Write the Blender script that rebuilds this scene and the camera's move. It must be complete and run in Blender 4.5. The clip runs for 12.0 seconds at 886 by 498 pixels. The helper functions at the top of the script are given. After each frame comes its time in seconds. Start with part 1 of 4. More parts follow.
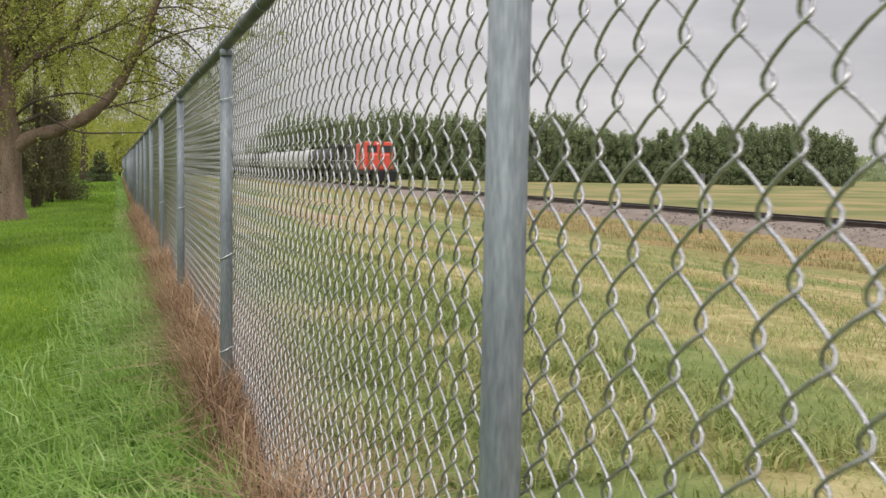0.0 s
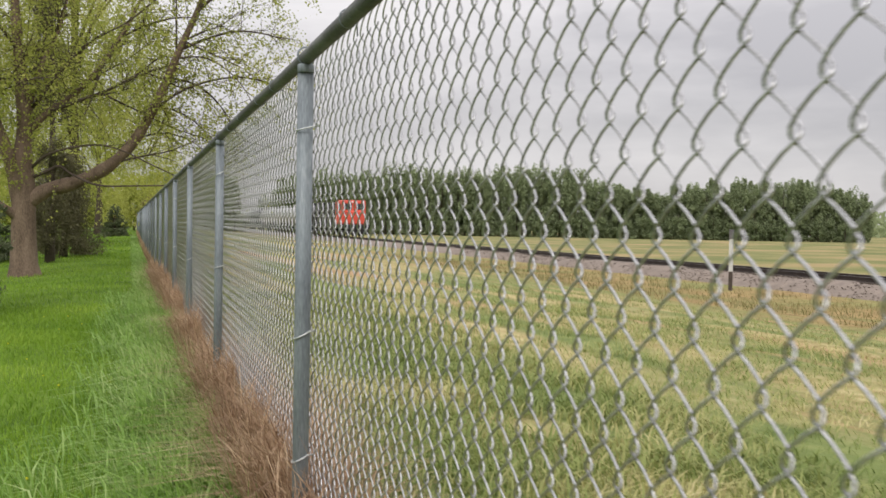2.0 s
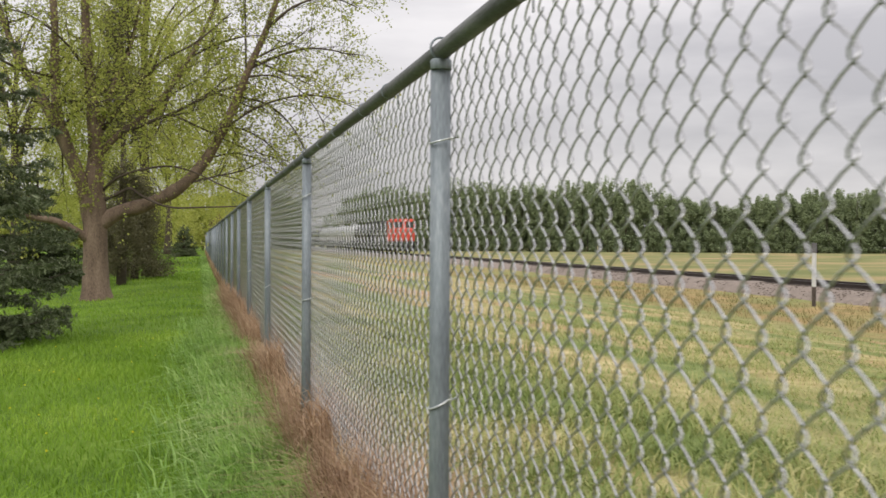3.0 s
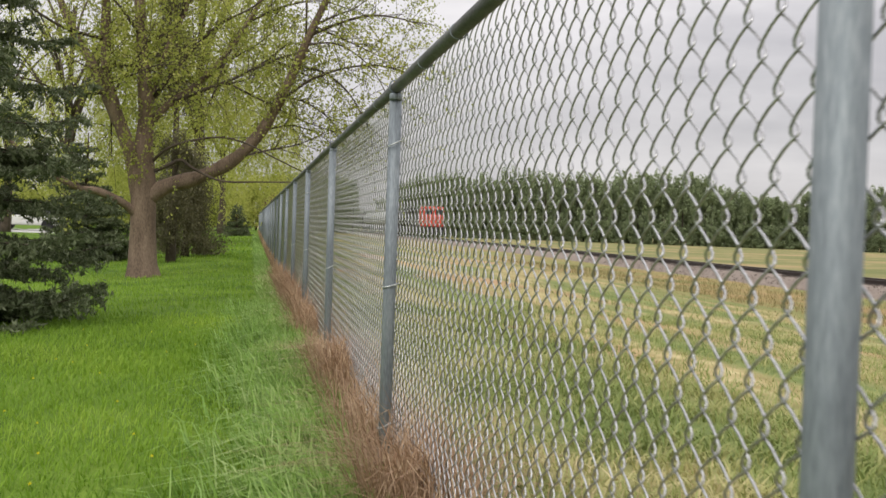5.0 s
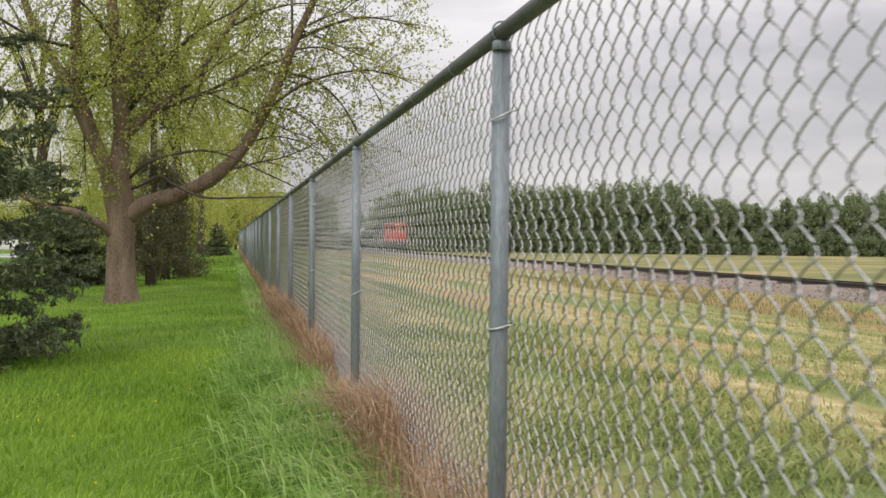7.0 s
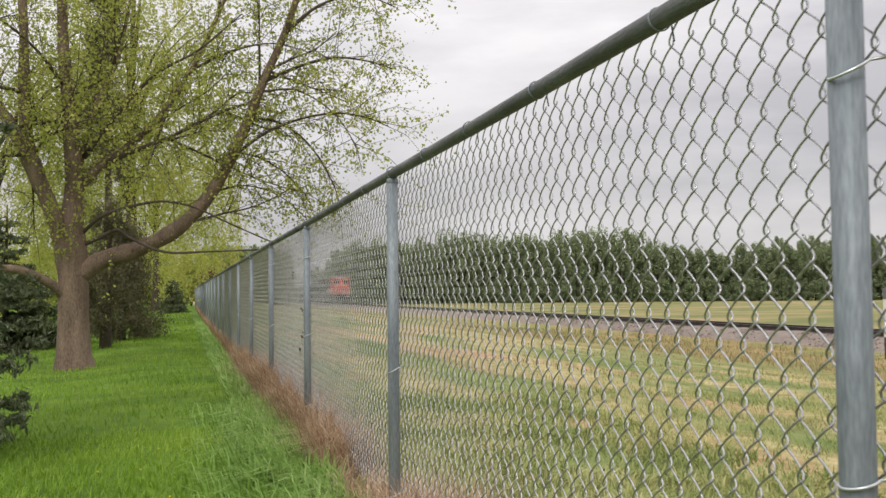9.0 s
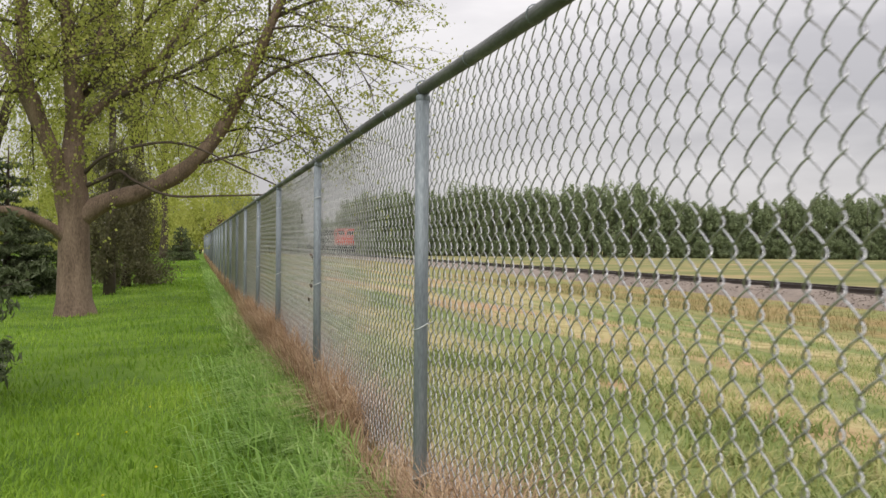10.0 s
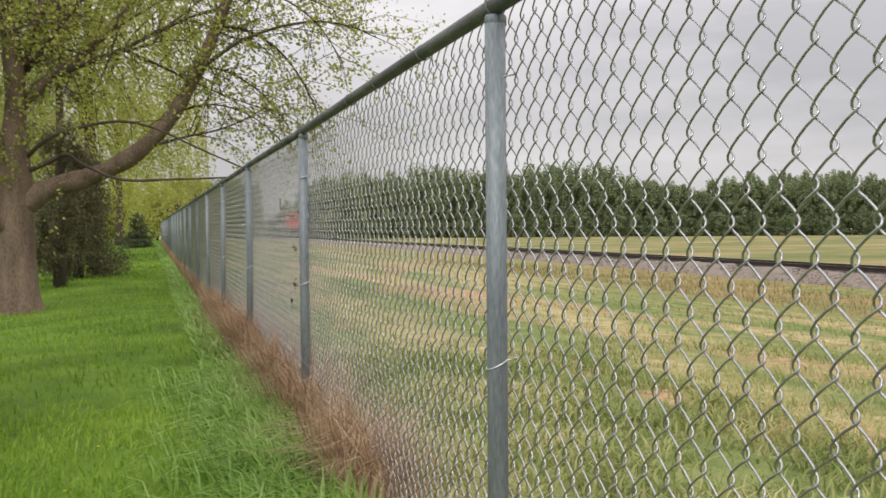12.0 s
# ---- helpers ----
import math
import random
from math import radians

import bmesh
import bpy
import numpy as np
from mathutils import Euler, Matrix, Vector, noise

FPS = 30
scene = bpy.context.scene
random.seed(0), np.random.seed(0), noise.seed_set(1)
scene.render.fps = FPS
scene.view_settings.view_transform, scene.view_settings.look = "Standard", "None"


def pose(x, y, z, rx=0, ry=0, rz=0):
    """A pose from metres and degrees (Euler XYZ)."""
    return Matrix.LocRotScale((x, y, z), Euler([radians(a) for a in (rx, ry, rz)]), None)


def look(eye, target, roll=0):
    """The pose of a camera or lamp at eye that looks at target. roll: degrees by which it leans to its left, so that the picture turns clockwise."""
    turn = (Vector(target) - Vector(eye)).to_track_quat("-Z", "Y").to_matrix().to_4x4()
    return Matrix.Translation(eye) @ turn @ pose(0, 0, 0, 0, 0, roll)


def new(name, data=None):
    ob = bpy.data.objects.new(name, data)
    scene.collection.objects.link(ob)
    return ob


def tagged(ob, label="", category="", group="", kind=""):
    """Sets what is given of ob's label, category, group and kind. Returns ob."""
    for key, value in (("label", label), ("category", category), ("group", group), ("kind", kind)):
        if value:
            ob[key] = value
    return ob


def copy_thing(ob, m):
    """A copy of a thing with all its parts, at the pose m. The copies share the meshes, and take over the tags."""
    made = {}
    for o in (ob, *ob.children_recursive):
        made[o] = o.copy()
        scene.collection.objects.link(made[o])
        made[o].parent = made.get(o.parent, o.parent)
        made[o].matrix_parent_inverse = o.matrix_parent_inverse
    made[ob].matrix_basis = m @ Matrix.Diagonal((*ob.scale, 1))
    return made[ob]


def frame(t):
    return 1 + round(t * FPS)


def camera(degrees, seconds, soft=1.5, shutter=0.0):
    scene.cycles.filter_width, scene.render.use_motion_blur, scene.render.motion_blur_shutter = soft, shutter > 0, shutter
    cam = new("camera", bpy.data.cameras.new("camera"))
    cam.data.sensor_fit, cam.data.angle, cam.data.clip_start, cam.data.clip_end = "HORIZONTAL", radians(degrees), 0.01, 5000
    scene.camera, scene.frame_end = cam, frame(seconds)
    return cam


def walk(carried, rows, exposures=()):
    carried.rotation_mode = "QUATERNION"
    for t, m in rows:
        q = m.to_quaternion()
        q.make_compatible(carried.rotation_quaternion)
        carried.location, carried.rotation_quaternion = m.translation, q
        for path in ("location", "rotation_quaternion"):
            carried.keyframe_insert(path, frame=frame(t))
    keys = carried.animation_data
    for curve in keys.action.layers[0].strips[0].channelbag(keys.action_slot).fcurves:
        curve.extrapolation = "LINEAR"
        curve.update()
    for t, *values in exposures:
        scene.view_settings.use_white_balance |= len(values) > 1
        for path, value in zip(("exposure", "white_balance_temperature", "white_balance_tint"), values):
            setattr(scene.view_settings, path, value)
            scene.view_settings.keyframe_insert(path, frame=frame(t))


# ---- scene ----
cam = camera(47.0, 12.0, soft=1.5, shutter=0.35)
PATH = [
    (0, (-0.414, -1.068, 0.757), (0.195, 0.831, 0.603), 0.9),
    (0.5, (-0.409, -0.849, 0.758), (0.2, 1.049, 0.596), 1.6),
    (1, (-0.432, -0.612, 0.756), (0.199, 1.282, 0.65), 1.6),
    (1.5, (-0.504, -0.347, 0.758), (0.11, 1.555, 0.676), 1.3),
    (2, (-0.502, -0.012, 0.74), (0.086, 1.898, 0.694), 1.0),
    (2.5, (-0.513, 0.333, 0.76), (0.013, 2.262, 0.746), 1.3),
    (3, (-0.558, 0.703, 0.788), (-0.09, 2.647, 0.772), 0.3),
    (3.2, (-0.568, 0.843, 0.777), (-0.12, 2.792, 0.766), 0.0),
    (4.8, (-0.565, 2.003, 0.747), (-0.139, 3.955, 0.674), -0.7),
    (5, (-0.532, 2.195, 0.709), (-0.161, 4.16, 0.666), 2.0),
    (5.5, (-0.587, 2.351, 0.703), (-0.214, 4.316, 0.678), 0.3),
    (6, (-0.643, 2.781, 0.695), (-0.242, 4.74, 0.704), 0.3),
    (6.5, (-0.651, 3.179, 0.678), (-0.242, 5.136, 0.653), 0.5),
    (7, (-0.688, 3.54, 0.695), (-0.277, 5.497, 0.681), 0.6),
    (7.2, (-0.727, 3.708, 0.691), (-0.321, 5.667, 0.684), 0.7),
    (8.8, (-0.796, 4.869, 0.721), (-0.363, 6.82, 0.798), 0.7),
    (9, (-0.864, 4.925, 0.729), (-0.368, 6.861, 0.816), -0.5),
    (9.5, (-0.81, 5.274, 0.7), (-0.333, 7.216, 0.739), -0.2),
    (10, (-0.78, 5.671, 0.691), (-0.302, 7.613, 0.685), 0.5),
    (10.5, (-0.797, 6.037, 0.716), (-0.331, 7.982, 0.684), 0.4),
    (11, (-0.791, 6.414, 0.703), (-0.357, 8.367, 0.709), -0.5),
    (11.5, (-0.795, 6.697, 0.722), (-0.317, 8.639, 0.714), -1.2),
    (12, (-0.776, 6.911, 0.727), (-0.222, 8.832, 0.685), -0.4),
]
walk(cam, [(t, look(eye, target, roll)) for t, eye, target, roll in PATH])

# ---- world and light: an overcast day ----
world = bpy.data.worlds.new("overcast_sky")
scene.world = world
world.use_nodes = True
wn, wl = world.node_tree.nodes, world.node_tree.links
wn.clear()
w_out = wn.new("ShaderNodeOutputWorld")
w_bg = wn.new("ShaderNodeBackground")
w_sky = wn.new("ShaderNodeTexSky")
w_sky.sky_type = "NISHITA"
w_sky.sun_disc = False
w_sky.sun_elevation, w_sky.sun_rotation = radians(50), radians(215)
w_coord = wn.new("ShaderNodeTexCoord")
w_sep = wn.new("ShaderNodeSeparateXYZ")
w_map = wn.new("ShaderNodeMapping")
w_map.inputs["Scale"].default_value = (1.0, 1.0, 4.0)
w_cloud = wn.new("ShaderNodeTexNoise")
w_cloud.inputs["Scale"].default_value = 2.2
w_cloud.inputs["Detail"].default_value = 6.0
w_cloud.inputs["Roughness"].default_value = 0.55
w_ramp = wn.new("ShaderNodeValToRGB")
w_ramp.color_ramp.elements[0].position, w_ramp.color_ramp.elements[0].color = 0.36, (0.41, 0.395, 0.41, 1)
w_ramp.color_ramp.elements[1].position, w_ramp.color_ramp.elements[1].color = 0.62, (0.63, 0.605, 0.61, 1)
w_up = wn.new("ShaderNodeMapRange")
w_up.inputs["From Min"].default_value, w_up.inputs["From Max"].default_value = 0.1, 1.0
w_up.inputs["To Min"].default_value, w_up.inputs["To Max"].default_value = 1.14, 3.55
w_mul = wn.new("ShaderNodeVectorMath")
w_mul.operation = "SCALE"
w_add = wn.new("ShaderNodeMix")
w_add.data_type = "RGBA"
w_add.inputs["Factor"].default_value = 0.008
wl.new(w_coord.outputs["Generated"], w_map.inputs["Vector"])
wl.new(w_map.outputs["Vector"], w_cloud.inputs["Vector"])
wl.new(w_cloud.outputs["Fac"], w_ramp.inputs["Fac"])
wl.new(w_coord.outputs["Generated"], w_sep.inputs["Vector"])
wl.new(w_sep.outputs["Z"], w_up.inputs["Value"])
wl.new(w_ramp.outputs["Color"], w_mul.inputs["Vector"])
wl.new(w_up.outputs["Result"], w_mul.inputs["Scale"])
wl.new(w_mul.outputs["Vector"], w_add.inputs["A"])
wl.new(w_sky.outputs["Color"], w_add.inputs["B"])
wl.new(w_add.outputs["Result"], w_bg.inputs["Color"])
w_bg.inputs["Strength"].default_value = 1.0
wl.new(w_bg.outputs["Background"], w_out.inputs["Surface"])

sun = new("sun", bpy.data.lights.new("sun", "SUN"))
sun.data.energy, sun.data.angle, sun.data.color = 1.4, radians(25), (1.0, 0.96, 0.9)
sun.matrix_world = look((-30, -45, 60), (0, 0, 0))


# ---- materials ----
def nodes_of(name, roughness=0.8, metallic=0.0, specular=0.3):
    m = bpy.data.materials.new(name)
    m.use_nodes = True
    b = m.node_tree.nodes["Principled BSDF"]
    b.inputs["Roughness"].default_value = roughness
    b.inputs["Metallic"].default_value = metallic
    b.inputs["Specular IOR Level"].default_value = specular
    return m, m.node_tree.nodes, m.node_tree.links, b


def mottled(name, colours, scale=4.0, detail=6.0, roughness=0.8, metallic=0.0, bump=0.0, bump_scale=60.0, fine=0.25, stretch=(1, 1, 1), specular=0.3, space="Object"):
    """A surface whose colour wanders between the given ones at two scales, with a fine relief."""
    m, n, l, b = nodes_of(name, roughness, metallic, specular)
    co = n.new("ShaderNodeTexCoord")
    mp = n.new("ShaderNodeMapping")
    mp.inputs["Scale"].default_value = stretch
    l.new(co.outputs[space], mp.inputs["Vector"])
    big, small = n.new("ShaderNodeTexNoise"), n.new("ShaderNodeTexNoise")
    big.inputs["Scale"].default_value, big.inputs["Detail"].default_value = scale, detail
    small.inputs["Scale"].default_value, small.inputs["Detail"].default_value = scale * 13, 3
    l.new(mp.outputs["Vector"], big.inputs["Vector"])
    l.new(mp.outputs["Vector"], small.inputs["Vector"])
    mix = n.new("ShaderNodeMix")
    mix.inputs["Factor"].default_value = fine
    l.new(big.outputs["Fac"], mix.inputs["A"])
    l.new(small.outputs["Fac"], mix.inputs["B"])
    ramp = n.new("ShaderNodeValToRGB")
    e = ramp.color_ramp.elements
    while len(e) < len(colours):
        e.new(0.5)
    for i, c in enumerate(colours):
        e[i].position = 0.3 + 0.4 * i / max(1, len(colours) - 1)
        e[i].color = (*c, 1)
    l.new(mix.outputs["Result"], ramp.inputs["Fac"])
    l.new(ramp.outputs["Color"], b.inputs["Base Color"])
    if bump:
        grain = n.new("ShaderNodeTexNoise")
        grain.inputs["Scale"].default_value, grain.inputs["Detail"].default_value = bump_scale, 5
        l.new(mp.outputs["Vector"], grain.inputs["Vector"])
        bn = n.new("ShaderNodeBump")
        bn.inputs["Strength"].default_value, bn.inputs["Distance"].default_value = bump, 0.02
        l.new(grain.outputs["Fac"], bn.inputs["Height"])
        l.new(bn.outputs["Normal"], b.inputs["Normal"])
    return m


def leafy(name, colours, roughness=0.6, through_light=0.35, patches=0.0, patch_size=0.5):
    """Leaves and blades: each island takes a colour of its own, darker and lighter by patches, and light shines
    through.
    """
    m, n, l, b = nodes_of(name, roughness, 0, 0.25)
    geo = n.new("ShaderNodeNewGeometry")
    ramp = n.new("ShaderNodeValToRGB")
    e = ramp.color_ramp.elements
    while len(e) < len(colours):
        e.new(0.5)
    for i, c in enumerate(colours):
        e[i].position = i / max(1, len(colours) - 1)
        e[i].color = (*c, 1)
    if patches:
        co = n.new("ShaderNodeTexCoord")
        wide = n.new("ShaderNodeTexNoise")
        wide.inputs["Scale"].default_value, wide.inputs["Detail"].default_value = patch_size, 3
        l.new(co.outputs["Object"], wide.inputs["Vector"])
        spread_out = n.new("ShaderNodeMapRange")
        spread_out.inputs["From Min"].default_value, spread_out.inputs["From Max"].default_value = 0.33, 0.67
        l.new(wide.outputs["Fac"], spread_out.inputs["Value"])
        both = n.new("ShaderNodeMix")
        both.inputs["Factor"].default_value = patches
        l.new(geo.outputs["Random Per Island"], both.inputs["A"])
        l.new(spread_out.outputs["Result"], both.inputs["B"])
        l.new(both.outputs["Result"], ramp.inputs["Fac"])
    else:
        l.new(geo.outputs["Random Per Island"], ramp.inputs["Fac"])
    l.new(ramp.outputs["Color"], b.inputs["Base Color"])
    tr = n.new("ShaderNodeBsdfTranslucent")
    l.new(ramp.outputs["Color"], tr.inputs["Color"])
    mx = n.new("ShaderNodeMixShader")
    mx.inputs["Fac"].default_value = through_light
    l.new(b.outputs["BSDF"], mx.inputs[1])
    l.new(tr.outputs["BSDF"], mx.inputs[2])
    l.new(mx.outputs["Shader"], n["Material Output"].inputs["Surface"])
    return m


GALV = mottled("galvanised_steel", [(0.13, 0.15, 0.168), (0.215, 0.245, 0.262), (0.33, 0.36, 0.372)], scale=16, roughness=0.58, metallic=0.35, bump=0.15, bump_scale=70, fine=0.5, stretch=(1, 1, 0.16))
RAILPIPE = mottled("weathered_rail_pipe", [(0.075, 0.076, 0.075), (0.135, 0.138, 0.138), (0.24, 0.245, 0.245)], scale=9, roughness=0.62, metallic=0.3, bump=0.2, bump_scale=140, stretch=(1, 0.3, 1))
WIRE = mottled("galvanised_wire", [(0.25, 0.25, 0.255), (0.44, 0.442, 0.45), (0.71, 0.715, 0.725)], scale=30, roughness=0.32, metallic=0.88, fine=0.5)
TIE = mottled("bright_tie_wire", [(0.5, 0.52, 0.52), (0.66, 0.68, 0.68)], scale=30, roughness=0.35, metallic=0.8)
BARK = mottled("bark", [(0.068, 0.047, 0.033), (0.165, 0.118, 0.085), (0.29, 0.212, 0.155)], scale=4.5, roughness=0.92, bump=1.0, bump_scale=16, fine=0.5, stretch=(1, 1, 0.3))
DARKBARK = mottled("dark_bark", [(0.05, 0.037, 0.028), (0.11, 0.085, 0.065)], scale=5, roughness=0.9, bump=0.6, bump_scale=25)
LEAF = leafy("young_leaves", [(0.21, 0.25, 0.05), (0.31, 0.35, 0.07), (0.4, 0.43, 0.095), (0.54, 0.5, 0.17)], through_light=0.5, patches=0.35, patch_size=0.8)
WILLOW = leafy("yellow_green_leaves", [(0.26, 0.305, 0.065), (0.38, 0.415, 0.09), (0.48, 0.5, 0.125), (0.58, 0.57, 0.19)], through_light=0.6, patches=0.5, patch_size=0.45)
NEEDLE = leafy("spruce_needles", [(0.07, 0.09, 0.04), (0.115, 0.145, 0.066), (0.23, 0.26, 0.15)], through_light=0.3)
JUNIPER = leafy("dark_conifer_needles", [(0.085, 0.08, 0.042), (0.13, 0.122, 0.06), (0.19, 0.18, 0.09)], through_light=0.3, patches=0.5, patch_size=1.5)
# paler than the foliage itself: haze over the distant wood is put into the colour
FOREST = leafy("hazed_forest_leaves", [(0.25, 0.3, 0.165), (0.28, 0.335, 0.18), (0.31, 0.365, 0.2), (0.35, 0.41, 0.23)], through_light=0.5, patches=0.3, patch_size=0.35)
POSTPAINT = mottled("faded_post_paint", [(0.5, 0.51, 0.5), (0.66, 0.67, 0.65)], scale=5, roughness=0.8)
# patches: lusher and drier growth, with the lawn's tree shade in the colour too
GRASS = leafy("lawn_blades", [(0.1, 0.19, 0.02), (0.175, 0.3, 0.03), (0.25, 0.39, 0.04), (0.37, 0.49, 0.08)], through_light=0.45, patches=0.5, patch_size=0.55)
# the palest stop paints the highlights of the curling blades
TALL = leafy("tall_grass_blades", [(0.12, 0.22, 0.034), (0.19, 0.33, 0.06), (0.28, 0.43, 0.1), (0.5, 0.6, 0.27)], roughness=0.36, through_light=0.35, patches=0.35, patch_size=2.2)
DRY = leafy("dry_grass", [(0.18, 0.108, 0.066), (0.32, 0.205, 0.125), (0.48, 0.335, 0.21), (0.74, 0.59, 0.4)], through_light=0.25, patches=0.4, patch_size=2.0)
MEADOW = leafy("meadow_blades", [(0.15, 0.2, 0.055), (0.2, 0.26, 0.075), (0.29, 0.33, 0.11), (0.45, 0.43, 0.185), (0.66, 0.57, 0.34)], through_light=0.35, patches=0.55, patch_size=0.9)
STRAW = leafy("faded_grass", [(0.17, 0.175, 0.065), (0.24, 0.22, 0.09), (0.33, 0.265, 0.125), (0.42, 0.32, 0.17)], through_light=0.35, patches=0.6, patch_size=0.3)
PETAL = mottled("dandelion_petals", [(0.82, 0.74, 0.03), (0.87, 0.81, 0.07)], scale=50)
BALLAST = mottled("pinkish_ballast_gravel", [(0.14, 0.115, 0.096), (0.205, 0.168, 0.14), (0.28, 0.23, 0.192)], scale=3.0, roughness=0.95, bump=0.7, bump_scale=16, fine=0.5)
STEEL = mottled("rusty_rail_steel", [(0.035, 0.028, 0.026), (0.07, 0.055, 0.05)], scale=3, roughness=0.6, metallic=0.3)
SLEEPER = mottled("weathered_sleeper", [(0.05, 0.04, 0.034), (0.11, 0.09, 0.075)], scale=4, roughness=0.95)
SHINE = mottled("polished_rail_head", [(0.3, 0.29, 0.29), (0.42, 0.41, 0.4)], scale=3, roughness=0.3, metallic=0.9)
RED = mottled("red_orange_paint", [(0.58, 0.075, 0.05), (0.68, 0.105, 0.07)], scale=0.8, roughness=0.45, bump=0.03)
BLACK = mottled("black_paint", [(0.012, 0.012, 0.014), (0.028, 0.027, 0.028)], scale=1.2, roughness=0.5)
WHITE = mottled("white_paint", [(0.68, 0.68, 0.66), (0.8, 0.8, 0.78)], scale=1.1, roughness=0.5)
PALE = mottled("pale_grey_tank_paint", [(0.36, 0.37, 0.37), (0.5, 0.51, 0.5)], scale=1.1, roughness=0.45)
GREY = mottled("grey_metal", [(0.1, 0.1, 0.105), (0.2, 0.2, 0.2)], scale=2, roughness=0.55, metallic=0.3)
DRYLEAF = leafy("dead_leaf", [(0.06, 0.045, 0.035), (0.12, 0.09, 0.07)], through_light=0.15)
PURPLE = leafy("reddish_brown_leaves", [(0.09, 0.05, 0.045), (0.14, 0.075, 0.06), (0.19, 0.105, 0.08)], through_light=0.2)
PAVING = mottled("pale_paving", [(0.45, 0.44, 0.43), (0.58, 0.57, 0.55)], scale=1.2, roughness=0.9, bump=0.1)
GLASS = mottled("dark_cab_glass", [(0.015, 0.02, 0.025), (0.03, 0.035, 0.04)], scale=1, roughness=0.08, specular=0.6)
ROOF = mottled("grey_roof_sheet", [(0.35, 0.36, 0.38), (0.45, 0.46, 0.48)], scale=0.6, roughness=0.5)


def ground_material():
    """Lawn on one side of the fence, a dry mottled meadow on the other, by the ground's own plan."""
    m, n, l, b = nodes_of("grass_ground", 0.95, 0, 0.15)
    co = n.new("ShaderNodeTexCoord")
    sep = n.new("ShaderNodeSeparateXYZ")
    l.new(co.outputs["Object"], sep.inputs["Vector"])

    def noise_at(scale, detail, stretch=(1, 1, 1)):
        mp = n.new("ShaderNodeMapping")
        mp.inputs["Scale"].default_value = stretch
        l.new(co.outputs["Object"], mp.inputs["Vector"])
        t = n.new("ShaderNodeTexNoise")
        t.inputs["Scale"].default_value, t.inputs["Detail"].default_value = scale, detail
        l.new(mp.outputs["Vector"], t.inputs["Vector"])
        return t.outputs["Fac"]

    def ramp(fac, stops):
        r = n.new("ShaderNodeValToRGB")
        e = r.color_ramp.elements
        while len(e) < len(stops):
            e.new(0.5)
        for i, (p, c) in enumerate(stops):
            e[i].position, e[i].color = p, (*c, 1)
        l.new(fac, r.inputs["Fac"])
        return r.outputs["Color"]

    def mixed(a, c, fac):
        x = n.new("ShaderNodeMix")
        x.data_type = "RGBA"
        l.new(fac, x.inputs["Factor"])
        l.new(a, x.inputs["A"])
        l.new(c, x.inputs["B"])
        return x.outputs["Result"]

    def step(value, lo, hi):
        r = n.new("ShaderNodeMapRange")
        r.inputs["From Min"].default_value, r.inputs["From Max"].default_value = lo, hi
        l.new(value, r.inputs["Value"])
        return r.outputs["Result"]

    lawn = ramp(noise_at(1.3, 8), [(0.3, (0.06, 0.115, 0.014)), (0.5, (0.1, 0.175, 0.02)), (0.7, (0.155, 0.24, 0.032))])
    green = ramp(noise_at(2.5, 6), [(0.3, (0.1, 0.14, 0.04)), (0.55, (0.185, 0.225, 0.075)), (0.75, (0.3, 0.31, 0.125))])
    straw = ramp(noise_at(4, 6), [(0.3, (0.25, 0.205, 0.085)), (0.5, (0.38, 0.315, 0.15)), (0.72, (0.53, 0.45, 0.25))])
    patch = step(noise_at(0.5, 9, (1.5, 0.28, 1)), 0.45, 0.6)
    meadow = mixed(green, straw, patch)
    tan = ramp(noise_at(3, 6), [(0.3, (0.19, 0.135, 0.06)), (0.5, (0.3, 0.215, 0.095)), (0.72, (0.42, 0.31, 0.15))])
    verge = mixed(green, tan, step(noise_at(0.5, 6, (0.8, 0.5, 1)), 0.3, 0.62))
    dirt = ramp(noise_at(9, 5), [(0.35, (0.3, 0.19, 0.1)), (0.65, (0.54, 0.37, 0.22))])
    meadow = mixed(meadow, dirt, step(noise_at(0.55, 6, (1.6, 0.22, 1.3)), 0.57, 0.66))
    x_wob = n.new("ShaderNodeMath")
    x_wob.operation = "MULTIPLY_ADD"
    l.new(noise_at(0.25, 4), x_wob.inputs[0])
    x_wob.inputs[1].default_value = 6.0
    l.new(sep.outputs["X"], x_wob.inputs[2])
    meadow = mixed(meadow, verge, step(x_wob.outputs[0], 13.0, 17.0))
    far = ramp(noise_at(0.1, 9), [(0.33, (0.13, 0.155, 0.055)), (0.48, (0.2, 0.2, 0.08)), (0.6, (0.3, 0.24, 0.115)), (0.72, (0.36, 0.26, 0.14))])
    meadow = mixed(meadow, far, step(sep.outputs["X"], 29.0, 32.0))
    l.new(mixed(lawn, meadow, step(sep.outputs["X"], 0.0, 0.25)), b.inputs["Base Color"])
    grain = noise_at(25, 6)
    bn = n.new("ShaderNodeBump")
    bn.inputs["Strength"].default_value, bn.inputs["Distance"].default_value = 0.8, 0.05
    l.new(grain, bn.inputs["Height"])
    l.new(bn.outputs["Normal"], b.inputs["Normal"])
    return m


GROUND = ground_material()


# ---- small builders ----
def mesh_of(name, bm, material, smooth=False):
    me = bpy.data.meshes.new(name)
    bm.to_mesh(me)
    bm.free()
    me.materials.append(material)
    if smooth:
        me.polygons.foreach_set("use_smooth", [True] * len(me.polygons))
    return me


def part(name, bm, material, parent, label="", smooth=False):
    ob = new(name, bm if isinstance(bm, bpy.types.Mesh) else mesh_of(name, bm, material, smooth))
    ob.parent = parent
    return tagged(ob, label)


